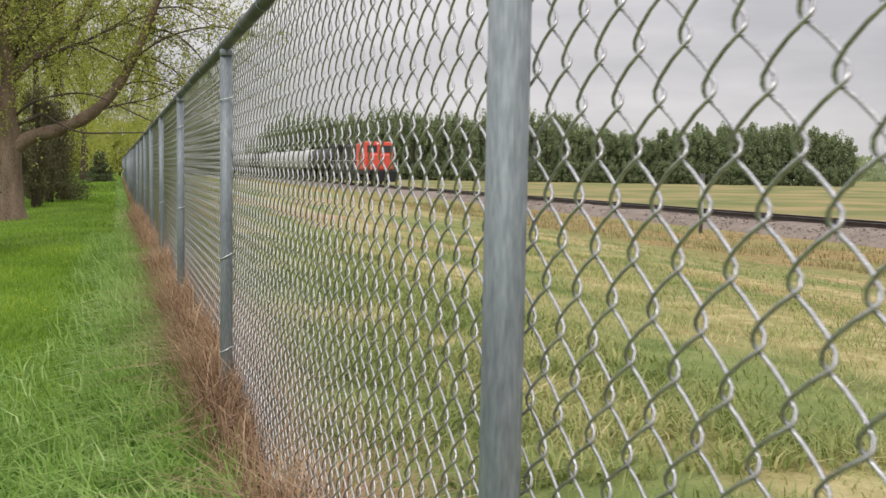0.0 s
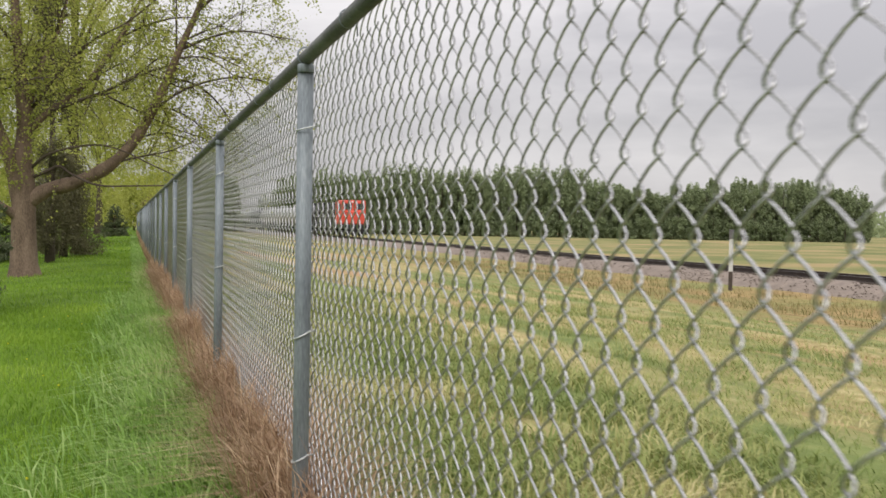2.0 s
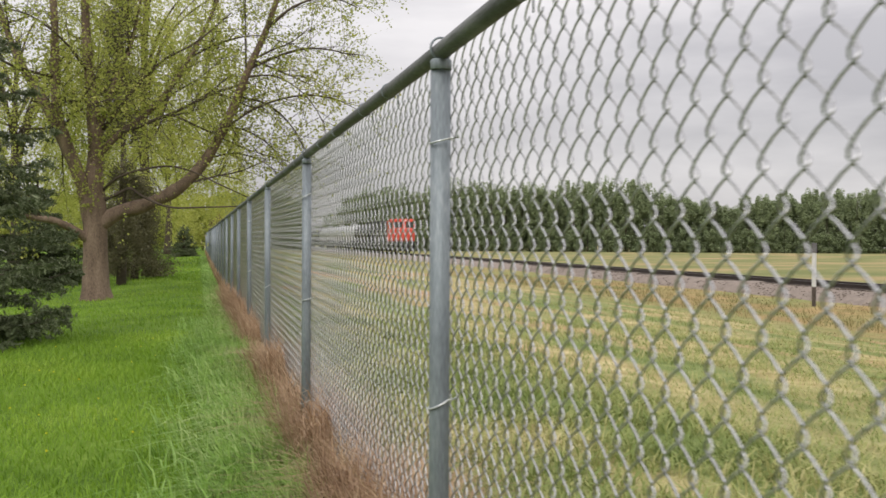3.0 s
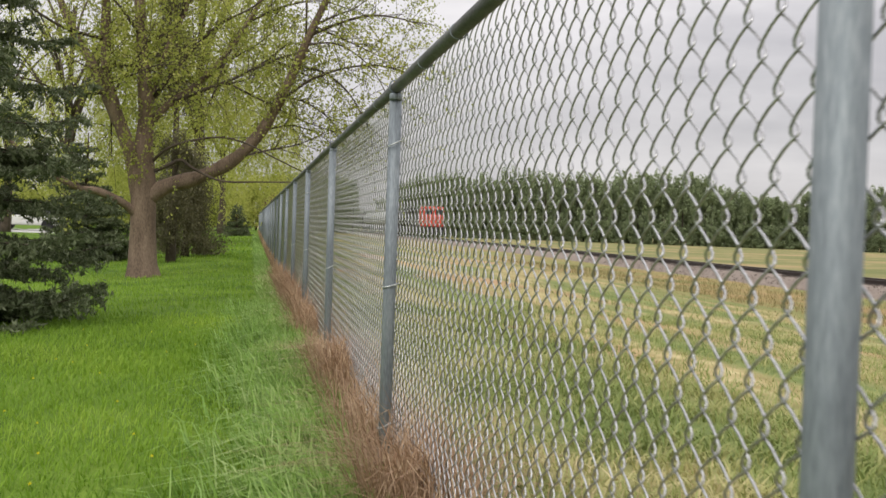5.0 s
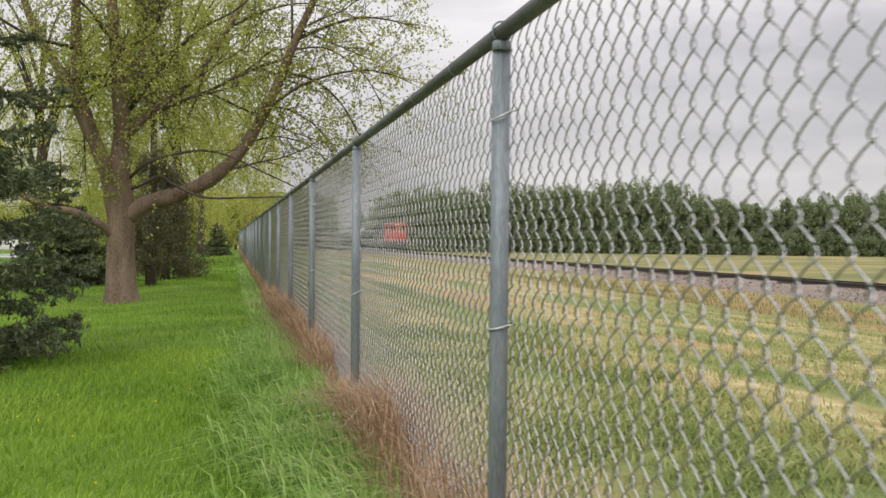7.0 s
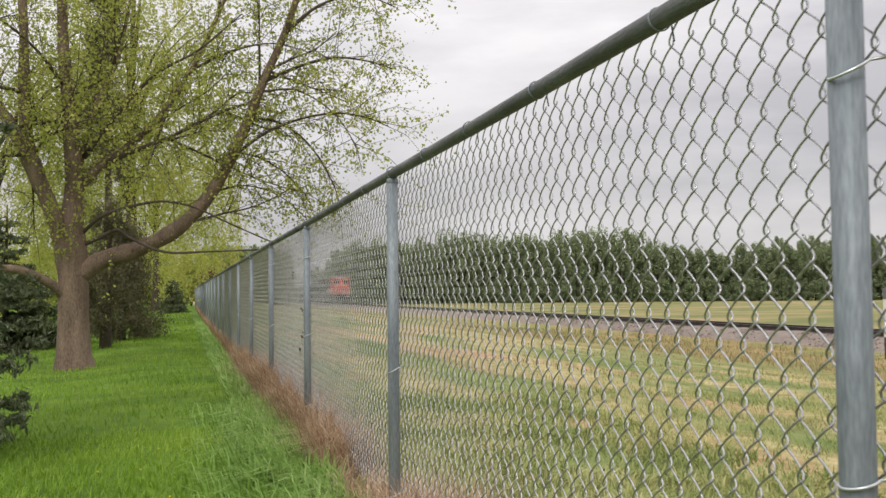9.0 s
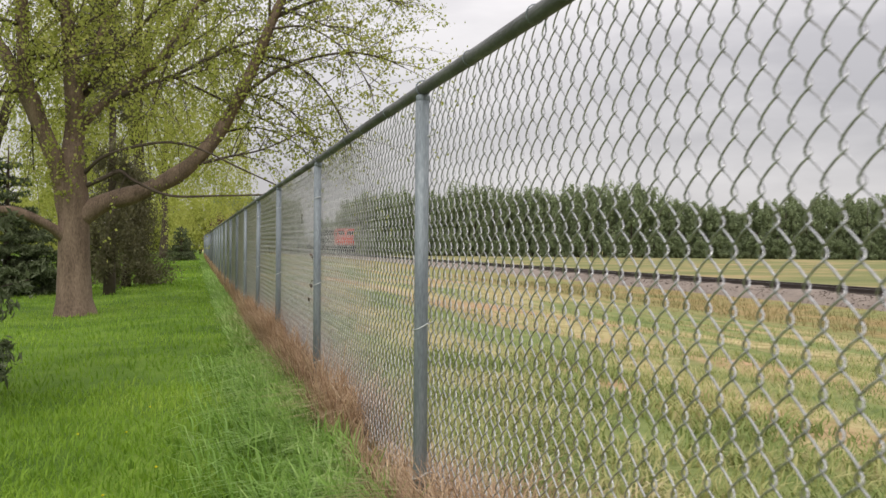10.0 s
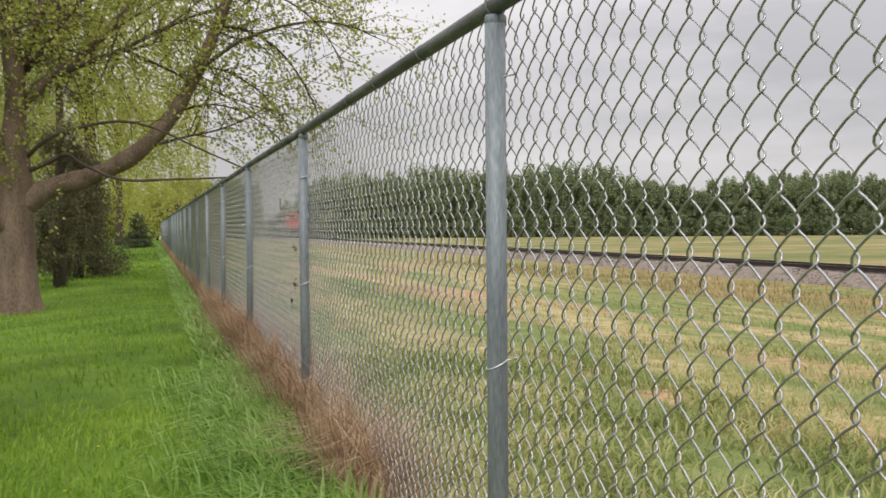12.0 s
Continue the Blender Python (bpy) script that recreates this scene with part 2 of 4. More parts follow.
def raw_mesh(name, verts, faces, material, smooth=False):
    me = bpy.data.meshes.new(name)
    me.from_pydata(verts, [], faces)
    me.materials.append(material)
    if smooth:
        me.polygons.foreach_set("use_smooth", [True] * len(me.polygons))
    return me


def quads_mesh(name, verts, material, corners=4):
    """A mesh of loose polygons of so many corners, from an array of their corners."""
    v = np.asarray(verts, dtype=np.float32).reshape(-1, 3)
    count = len(v) // corners
    me = bpy.data.meshes.new(name)
    me.vertices.add(len(v))
    me.vertices.foreach_set("co", v.ravel())
    me.loops.add(len(v))
    me.loops.foreach_set("vertex_index", np.arange(len(v), dtype=np.int32))
    me.polygons.add(count)
    me.polygons.foreach_set("loop_start", np.arange(0, len(v), corners, dtype=np.int32))
    me.polygons.foreach_set("loop_total", np.full(count, corners, dtype=np.int32))
    me.update(calc_edges=True)
    me.materials.append(material)
    return me


def box(bm, x0, x1, y0, y1, z0, z1, bevel=0.0):
    got = bmesh.ops.create_cube(bm, size=1, matrix=Matrix.Translation(((x0 + x1) / 2, (y0 + y1) / 2, (z0 + z1) / 2)) @ Matrix.Diagonal((x1 - x0, y1 - y0, z1 - z0, 1)))
    if bevel:
        edges = list({e for v in got["verts"] for e in v.link_edges})
        bmesh.ops.bevel(bm, geom=edges, offset=bevel, segments=2, affect="EDGES", profile=0.5)
    return bm


def boxed(*args, **kw):
    return box(bmesh.new(), *args, **kw)


def tube(points, radii, sides=8, cap=True):
    """Vertices and faces of a tube along points with a radius at each."""
    pts = [Vector(p) for p in points]
    verts, faces = [], []
    side = None
    for i, p in enumerate(pts):
        d = (pts[min(i + 1, len(pts) - 1)] - pts[max(i - 1, 0)]).normalized()
        if side is None:
            side = d.cross(Vector((0, 0, 1)) if abs(d.z) < 0.9 else Vector((1, 0, 0))).normalized()
        side = (side - d * side.dot(d)).normalized()
        up = d.cross(side)
        r = radii[i] if hasattr(radii, "__len__") else radii
        for k in range(sides):
            a = 2 * math.pi * k / sides
            verts.append(p + (side * math.cos(a) + up * math.sin(a)) * r)
    for i in range(len(pts) - 1):
        for k in range(sides):
            a, b = i * sides + k, i * sides + (k + 1) % sides
            faces.append((a, b, b + sides, a + sides))
    if cap:
        faces.append(tuple(range(sides))[::-1])
        faces.append(tuple(range((len(pts) - 1) * sides, len(pts) * sides)))
    return verts, faces


def joined_tubes(name, tubes, material, smooth=True):
    verts, faces = [], []
    for v, f in tubes:
        o = len(verts)
        verts += v
        faces += [tuple(i + o for i in q) for q in f]
    return raw_mesh(name, verts, faces, material, smooth)


def curve_points(points, steps):
    """A smooth line through the given points."""
    p = [Vector(q) for q in points]
    p = [2 * p[0] - p[1]] + p + [2 * p[-1] - p[-2]]
    out = []
    for i in range(1, len(p) - 2):
        for s in range(steps):
            t = s / steps
            a, b, c, d = p[i - 1], p[i], p[i + 1], p[i + 2]
            out.append(0.5 * (2 * b + (c - a) * t + (2 * a - 5 * b + 4 * c - d) * t * t + (3 * b - a - 3 * c + d) * t ** 3))
    return out + [p[-2]]


# ---- the ground ----
def smooth01(v, lo, hi):
    t = np.clip((np.asarray(v, float) - lo) / (hi - lo), 0, 1)
    return t * t * (3 - 2 * t)


TRACK_X = 26.0


def ground_z(x, y):
    """The height of the ground: a lawn by the fence, a meadow that falls to the railway, a flat field."""
    x, y = np.asarray(x, float), np.asarray(y, float)
    along = np.interp(y, [-10, 0, 12, 24, 45, 75, 130], [-0.30, -0.30, -0.30, -0.36, -0.30, -0.12, -0.1])
    left = -0.10 * smooth01(-x, 0.3, 3.5) * smooth01(y, 0, 20) - 0.05 * smooth01(-x, 0.5, 3) * smooth01(y, 8, 22) * (1 - smooth01(y, 30, 48))
    hump = 0.08 * smooth01(-x, 0.4, 2.0) * np.exp(-((y - 33) / 5.0) ** 2)
    right = -1.15 * smooth01(x, 0.5, 20.5) + 0.1 * smooth01(x, 30, 60)
    flat = smooth01(x, 4, 30)
    z = along * (1 - flat) - 0.3 * flat + left + hump + right
    z = z + 0.03 * np.sin(x * 1.3 + 0.4 * y) * np.sin(y * 0.7) * smooth01(np.abs(x), 0.4, 3) * (1 - smooth01(x, 14, 24))
    return z


def spread(near, far, step, grow):
    out, d = [0.0], step
    while out[-1] < far:
        if out[-1] > near:
            d *= grow
        out.append(out[-1] + d)
    return out


gx_r = spread(12, 2500, 0.4, 1.12)
gx = np.array([-v for v in gx_r[:0:-1]] + gx_r)
gy_f = spread(40, 2500, 0.5, 1.1)
gy = np.array([-v for v in spread(6, 1500, 0.8, 1.3)[:0:-1]] + gy_f)
GX, GY = np.meshgrid(gx, gy)
GZ = ground_z(GX, GY)
nx, ny = len(gx), len(gy)
ground = new("ground", raw_mesh("ground", np.stack([GX, GY, GZ], -1).reshape(-1, 3).tolist(),
             [(j * nx + i, j * nx + i + 1, (j + 1) * nx + i + 1, (j + 1) * nx + i) for j in range(ny - 1) for i in range(nx - 1)], GROUND, True))
tagged(ground, "green lawn beside a mottled green and straw-coloured meadow", "ground", kind="structure")


# ---- the railway ----
RAIL_TOP = -0.88
MARK_X, MARK_Y, MARK_Z = 20.6, 32.6, -1.42


def build_railway():
    prof = [(-4.2, -1.75), (-2.3, RAIL_TOP - 0.2), (2.3, RAIL_TOP - 0.2), (4.2, -1.75)]
    ys = np.concatenate([np.arange(-80, 160, 1.0), np.arange(160, 900, 10.0)])
    rng = np.random.default_rng(3)
    verts, faces, cols = [], [], 9
    offs = np.interp(np.linspace(0, 3, cols), range(4), [p[0] for p in prof])
    hts = np.interp(np.linspace(0, 3, cols), range(4), [p[1] for p in prof])
    for y in ys:
        for o, h in zip(offs, hts):
            verts.append((TRACK_X + o + rng.normal(0, 0.06), y, h + rng.normal(0, 0.035)))
    for j in range(len(ys) - 1):
        for i in range(cols - 1):
            a = j * cols + i
            faces.append((a, a + 1, a + cols + 1, a + cols))
    bed = new("railway_ballast", raw_mesh("railway_ballast", verts, faces, BALLAST, True))
    tagged(bed, "bank of pinkish grey ballast gravel under the rails", "ballast", kind="structure")
    # loose stones on the near shoulder
    stones = []
    for _ in range(4500):
        y = rng.uniform(12, 75)
        o = rng.uniform(-4.4, -1.4)
        z = float(np.interp(o, offs, hts))
        r = rng.uniform(0.025, 0.065)
        c = np.array([TRACK_X + o, y, z + r * 0.4])
        q = rng.normal(size=(3, 3))
        q = np.linalg.qr(q)[0] * r * np.array([1, 1, 0.45])
        t = [c + q[0], c + q[1], c - q[0], c - q[1], c + q[2]]
        stones += [t[0], t[1], t[4], t[1], t[2], t[4], t[2], t[3], t[4], t[3], t[0], t[4]]
    st = new("ballast_stones", quads_mesh("ballast_stones", stones, BALLAST, 3))
    tagged(st, "loose pinkish grey ballast stones on the bank", "gravel", kind="stuff")
    track = new("railway_track")
    tagged(track, "straight railway track with dark rails on wooden sleepers", "railway track", kind="structure")
    for side in (-0.7175, 0.7175):
        bm = bmesh.new()
        x = TRACK_X + side
        box(bm, x - 0.07, x + 0.07, -80, 800, RAIL_TOP - 0.17, RAIL_TOP - 0.145)
        box(bm, x - 0.012, x + 0.012, -80, 800, RAIL_TOP - 0.146, RAIL_TOP - 0.04)
        box(bm, x - 0.036, x + 0.036, -80, 800, RAIL_TOP - 0.042, RAIL_TOP - 0.003, 0.008)
        rail = part("rail", bm, STEEL, track, "dark rusty steel rail")
        part("rail_head", boxed(x - 0.026, x + 0.026, -80, 800, RAIL_TOP - 0.004, RAIL_TOP), SHINE, rail, "polished running surface")
    sleeper = mesh_of("sleeper", boxed(-1.3, 1.3, -0.11, 0.11, -0.16, 0, 0.012), SLEEPER)
    for k in range(150):
        s = new("sleeper", sleeper)
        s.parent = track
        s.matrix_basis = pose(TRACK_X, 6 + k * 0.6, RAIL_TOP - 0.172, 0, 0, rng.normal(0, 0.5))
    # milepost beside the ballast
    post = new("railway_marker_post", mesh_of("railway_marker_post", boxed(-0.06, 0.06, -0.05, 0.05, -0.3, 0.65, 0.01), SLEEPER))
    post.matrix_basis = pose(MARK_X, MARK_Y, MARK_Z, 0, 0, 25)
    tagged(post, "faded whitish marker post with a dark foot beside the railway", "marker post")
    part("white_board", boxed(-0.065, 0.065, -0.055, 0.055, 0.65, 2.0, 0.012), POSTPAINT, post, "faded white painted board")
    part("grey_cap", boxed(-0.08, 0.08, -0.06, 0.06, 1.85, 2.2, 0.015), GREY, post, "grey cap")


build_railway()


# ---- the fence ----
SPACING, RAIL_Z = 3.05, 1.238
FIRST, LAST = -2, 26
PITCH_Z, PITCH_Y, WIRE_R = 0.0935, 0.0772, 0.00195
KNOT_Y = 8.016 - PITCH_Y / 4
MESH_X = 0.031


def wire_path(z0, z1, stops):
    """One picket of chain-link fabric: a flattened spiral that runs upwards, one strand before and one behind, hooked at both turns."""
    a = PITCH_Y / 4 + 0.0043
    half, out = PITCH_Z / 2, []
    for k in range(-1, int(round((z1 - z0) / half)) + 1):
        side = -1 if k % 2 else 1
        for u in stops:
            z = z0 + PITCH_Z * 0.25 + half * (k + u)
            if z0 - 0.001 <= z <= z1 + 0.02:
                lean = math.sin(math.pi * (u ** 1.5 - 0.5))
                s = math.asin(0.96 * lean) / math.asin(0.96)
                out.append((-side * 0.0038 * math.tanh(2.6 * math.sin(math.pi * u)), -side * a * s, z))
    return out


def build_fence():
    fence = new("chain_link_fence")
    fence.matrix_basis = pose(0, 0, 0)
    tagged(fence, "long galvanised chain-link fence with round posts and a weathered top rail", "fence")
    rng = random.Random(5)
    v, f = tube([(0, 0, -0.75), (0, 0, 0.4), (0, 0, 1.195)], 0.0242, 20)
    post_me = raw_mesh("post", v, f, GALV, True)
    v, f = tube([(0, 0, 1.192), (0, 0, 1.193), (0, 0, 1.213), (0, 0, 1.217)], [0.0244, 0.0254, 0.0254, 0.0225], 20)
    cap_t = [(v, f)]
    ringpts = [(math.cos(a) * 0.0262, 0.004 * math.cos(a), RAIL_Z + 0.004 + math.sin(a) * 0.0262) for a in np.linspace(0, 2 * math.pi, 19)]
    cap_t.append(tube(ringpts, 0.003, 6, False))
    cap_me = joined_tubes("post_cap", cap_t, GALV)

    def tie_mesh(tilt):
        pts = [(math.cos(a) * 0.0262, math.sin(a) * 0.0262, -tilt * math.cos(a)) for a in np.linspace(math.radians(-50), math.radians(-310), 15)]
        pts = [(MESH_X - 0.002, pts[0][1] - 0.022, pts[0][2] + 0.008), (MESH_X + 0.006, pts[0][1] - 0.008, pts[0][2] + 0.003)] + pts + [(MESH_X + 0.006, pts[-1][1] + 0.014, pts[-1][2] + 0.003)]
        return joined_tubes("tie_wire", [tube(pts, 0.0024, 6)], TIE)

    ties = [tie_mesh(-0.014), tie_mesh(-0.011), tie_mesh(-0.007)]
    heights = {0: (), 1: (1.026, 0.406, 0.03), 2: (1.025, 0.472, -0.06), 3: (1.069, 0.407, -0.11), 4: (1.0, 0.44, -0.057)}
    for k in range(FIRST, LAST):
        p = part("post", post_me, GALV, fence)
        p.matrix_basis = pose(0, SPACING * k, 0, rng.gauss(0, 0.25), rng.gauss(0, 0.2), rng.uniform(0, 360))
        c = part("post_cap", cap_me, GALV, fence, "loop cap")
        c.matrix_basis = pose(0, SPACING * k, 0)
        hs = heights.get(k, (1.03, 0.42, -0.07)) if k <= 10 else ()
        for i, h in enumerate(hs):
            t = part("tie_wire", rng.choice(ties), TIE, fence, "bright tie wire round the post")
            t.matrix_basis = pose(0, SPACING * k, h + rng.gauss(0, 0.004))
    # top rail in lengths of two bays with slight sag
    for k in range(FIRST, LAST - 1, 2):
        y0, y1 = SPACING * k, min(SPACING * (k + 2), SPACING * (LAST - 1))
        pts = [(0, y0 + (y1 - y0) * s, RAIL_Z + 0.002 * math.sin(s * 9 + k)) for s in np.linspace(0, 1, 9)]
        part("top_rail", joined_tubes("top_rail", [tube(pts, 0.0211, 16)], RAILPIPE), RAILPIPE, fence, "weathered dark top rail")
    # rail ties
    pts = [(math.cos(a) * 0.0228, 0.004 * math.sin(a / 2), math.sin(a) * 0.0228) for a in np.linspace(0, 2 * math.pi, 17)]
    rt = joined_tubes("rail_tie", [tube(pts + [(0.03, 0.006, -0.04)], 0.0018, 6)], GALV)
    for k in range(FIRST, 9):
        for s in (0.2, 0.4, 0.6, 0.8):
            t = part("rail_tie", rt, TIE, fence, "tie wire round the top rail")
            t.matrix_basis = pose(0, SPACING * (k + s) + rng.gauss(0, 0.06), RAIL_Z, rng.gauss(0, 6), 0, rng.gauss(0, 8))
    # fabric: pickets near the walk, joined panels farther on
    z0, z1 = -0.2799, 1.185
    fine = joined_tubes("picket_wire", [tube(wire_path(z0, z1, (0.0, 0.07, 0.2, 0.45, 0.72, 0.92)), WIRE_R, 5, False)], WIRE)
    step = PITCH_Y / 2
    first, last = int((-0.8 - KNOT_Y) / step), int((10.3 - KNOT_Y) / step)
    for i in range(first, last):
        w = part("picket_wire", fine, WIRE, fence)
        w.matrix_basis = pose(MESH_X, KNOT_Y + i * step, (i % 2) * PITCH_Z / 2)
    far_end = SPACING * (LAST - 1) - KNOT_Y
    i, per, sides = first - 38 * 2, (0.0, 0.14, 0.6), 3
    while i * step < far_end:
        if i == first:
            i = last
        tubes = []
        width = 38
        if i * step > 14:
            per, sides = (0.0, 0.5), 3
        for q in range(width):
            path = wire_path(z0, z1, per)
            sh = ((i + q) % 2) * PITCH_Z / 2
            r = WIRE_R * 1.16
            tubes.append(tube([(x, y + q * step, z + sh) for x, y, z in path], r, sides, False))
        pan = part("mesh_panel", joined_tubes("mesh_panel", tubes, WIRE), WIRE, fence)
        tagged(pan, "galvanised chain-link fabric", kind="stuff")
        pan.matrix_basis = pose(MESH_X, KNOT_Y + i * step, 0)
        i += width


build_fence()


# ---- trees ----
def leaf_cards(points, size, rng, droop=0.0, slim=0.6):
    """Rhombic leaves at the points, each turned its own way."""
    p = np.asarray(points, float)
    n = len(p)
    a = rng.normal(size=(n, 3))
    a[:, 2] -= droop
    a /= np.linalg.norm(a, axis=1)[:, None]
    b = np.cross(a, rng.normal(size=(n, 3)))
    b /= np.linalg.norm(b, axis=1)[:, None] + 1e-9
    s = (size * rng.uniform(0.6, 1.3, n))[:, None]
    a, b = a * s, b * s * slim
    bend = np.cross(a, b)
    bend /= np.linalg.norm(bend, axis=1)[:, None] + 1e-9
    return np.stack([p - a * 0.5, p + b * 0.5 + bend * s * 0.08, p + a * 0.5, p - b * 0.5 + bend * s * 0.08], 1).reshape(-1, 3)


def limb_tube(points, r0, r1, steps=5, sides=9):
    pts = curve_points(points, steps)
    n = len(pts)
    return tube(pts, [(r0 + (r1 - r0) * (i / (n - 1)) ** 0.8) * (1 + 0.22 * noise.noise(Vector(p) * 3.1)) for i, p in enumerate(pts)], sides)


def build_main_tree():
    """The large tree by the fence: a stout trunk, several stems, and a long limb over the lawn."""
    rng = np.random.default_rng(11)
    tree = new("broadleaf_tree")
    tree.matrix_basis = pose(-2.6, 23.0, float(ground_z(-2.6, 23)) - 0.04)
    tagged(tree, "large tree with several stems and sparse young yellow-green leaves", "tree")
    flare = [(0, 0, -0.2), (0, 0, 0.05), (-0.01, 0, 0.3), (-0.02, 0, 0.9), (-0.03, 0, 1.5), (-0.05, 0, 2.0), (-0.06, 0.04, 2.45), (-0.055, 0.08, 3.1)]
    v, f = tube(flare, [0.42, 0.35, 0.285, 0.245, 0.24, 0.235, 0.2, 0.12], 22)
    v = [Vector((p.x * (1 + 0.1 * noise.noise(p * 2.3)), p.y * (1 + 0.1 * noise.noise(p * 2.1 + Vector((5, 0, 0)))), p.z)) for p in v]
    part("trunk", raw_mesh("trunk", v, f, BARK, True), BARK, tree, "ridged grey-brown trunk")
    limbs = [
        ([(-0.05, 0, 1.8), (-0.06, 0.05, 2.3), (-0.05, 0.1, 3.4), (-0.15, 0.1, 4.6), (-0.25, 0.2, 5.8), (-0.3, 0.3, 8.2)], 0.215, 0.07),
        ([(-0.08, 0, 1.5), (-0.28, -0.08, 2.4), (-0.6, -0.2, 3.3), (-0.76, -0.2, 3.9), (-0.79, -0.3, 4.9), (-0.8, -0.4, 5.9), (-0.95, -0.5, 8)], 0.18, 0.06),
        ([(-0.5, -0.15, 3.0), (-0.75, 0, 3.5), (-1.1, 0.2, 4.2), (-1.55, 0.4, 4.95), (-1.9, 0.6, 5.8), (-2.5, 0.9, 7.6)], 0.14, 0.05),
        ([(0.05, 0, 1.62), (0.45, -0.05, 1.86), (1.04, -0.1, 2.05), (1.65, -0.2, 2.38), (2.13, -0.3, 2.88), (2.5, -0.4, 3.5), (2.85, -0.5, 4.3), (3.1, -0.6, 4.95), (3.46, -0.6, 5.8), (3.9, -0.7, 7.2)], 0.19, 0.05),
        ([(-0.05, 0.1, 2.9), (0.3, 0.2, 3.4), (0.92, 0.4, 3.95), (1.4, 0.5, 4.5), (1.83, 0.6, 5.2), (2.13, 0.7, 5.8), (2.6, 0.9, 7)], 0.085, 0.035),
        ([(0.4, 0.25, 3.5), (0.9, 0.1, 3.72), (1.6, -0.1, 4.0), (2.4, -0.3, 4.4), (3.1, -0.5, 4.6)], 0.05, 0.018),
        ([(-0.1, 0, 1.2), (-0.35, -0.2, 1.45), (-0.82, -0.4, 1.68), (-1.3, -0.6, 1.78), (-2.2, -0.9, 2.4), (-2.9, -1.1, 3.3)], 0.11, 0.03),
        ([(0.1, 0, 2.3), (0.4, -0.3, 2.55), (0.8, -0.5, 2.7), (1.4, -0.7, 2.8), (1.9, -0.9, 2.7), (2.5, -1.0, 2.42), (3.2, -1.1, 2.1)], 0.035, 0.010),
        ([(0.1, 0, 2.1), (0.45, -0.2, 2.25), (0.69, -0.3, 2.35), (0.92, -0.4, 2.2), (1.46, -0.6, 1.97), (2.2, -0.8, 1.97), (3.0, -0.9, 2.0)], 0.045, 0.012),
        ([(-0.05, 0.1, 3.0), (0.1, 0.4, 3.9), (0.3, 0.6, 4.7), (0.62, 0.8, 5.5), (0.85, 1, 6.8)], 0.07, 0.03),
        ([(2.55, -0.4, 3.6), (3.1, -0.6, 4.0), (3.7, -0.7, 4.25), (4.3, -0.8, 4.35), (4.8, -0.8, 4.3), (5.2, -0.8, 4.15)], 0.035, 0.008),
        ([(3.1, -0.6, 4.9), (3.7, -0.5, 5.2), (4.3, -0.4, 5.4), (4.9, -0.3, 5.4), (5.4, -0.2, 5.3)], 0.04, 0.009),
        ([(2.85, -0.5, 4.3), (3.4, -0.4, 4.2), (3.9, -0.3, 3.85), (4.3, -0.3, 3.2), (4.45, -0.3, 2.7)], 0.028, 0.007),
        ([(3.4, -0.6, 5.7), (4.0, -0.8, 6.2), (4.7, -0.9, 6.4), (5.3, -1.0, 6.2)], 0.04, 0.009),
        ([(-0.8, -0.3, 4.6), (-1.5, -0.8, 4.7), (-2.3, -1.2, 5.1), (-3.1, -1.5, 5.2)], 0.04, 0.012),
        ([(-0.7, -0.2, 3.6), (-1.4, -0.5, 3.5), (-2.1, -0.8, 3.7), (-2.8, -1.0, 3.6)], 0.035, 0.01),
        ([(1.9, 0.6, 5.3), (2.6, 0.3, 5.6), (3.3, 0.0, 5.7), (4.0, -0.2, 5.5)], 0.03, 0.008),
        ([(2.6, -0.4, 3.7), (3.1, -0.2, 3.6), (3.6, 0.0, 3.3), (4.0, 0.1, 2.8)], 0.02, 0.006),
        ([(3.0, -0.6, 4.7), (3.6, -0.9, 4.7), (4.2, -1.1, 4.3), (4.6, -1.2, 3.7)], 0.022, 0.006),
        ([(2.2, -0.3, 3.0), (2.8, -0.1, 3.15), (3.4, 0.1, 3.0), (3.9, 0.2, 2.6)], 0.02, 0.006),
        ([(0.1, 0.2, 3.6), (0.7, 0.0, 4.4), (1.3, -0.3, 5.0), (2.0, -0.5, 5.4), (2.7, -0.7, 6.0)], 0.045, 0.012),
        ([(-0.2, 0.1, 4.8), (-0.6, -0.5, 5.3), (-1.2, -0.9, 5.7), (-2.0, -1.2, 5.8)], 0.035, 0.01),
    ]
    for k in range(28):
        pts, r0, r1 = limbs[(0, 1, 2, 3, 4, 9, 5)[k % 7]]
        line = curve_points(pts, 6)
        i = int(len(line) * rng.uniform(0.35, 0.9))
        a0 = line[i]
        w = (Vector(rng.normal(size=3)) + (line[min(i + 1, len(line) - 1)] - line[i - 1]).normalized() * 0.8 + Vector((0.25, 0, 0.1))).normalized()
        ln = rng.uniform(1.0, 2.2)
        bend = Vector((0, 0, rng.uniform(-0.25, 0.3)))
        limbs.append(([tuple(a0), tuple(a0 + w * ln * 0.35 + bend * 0.4), tuple(a0 + w * ln * 0.7 + bend), tuple(a0 + w * ln + bend * 0.6)], 0.028, 0.006))
    twigs, leaves = [], []
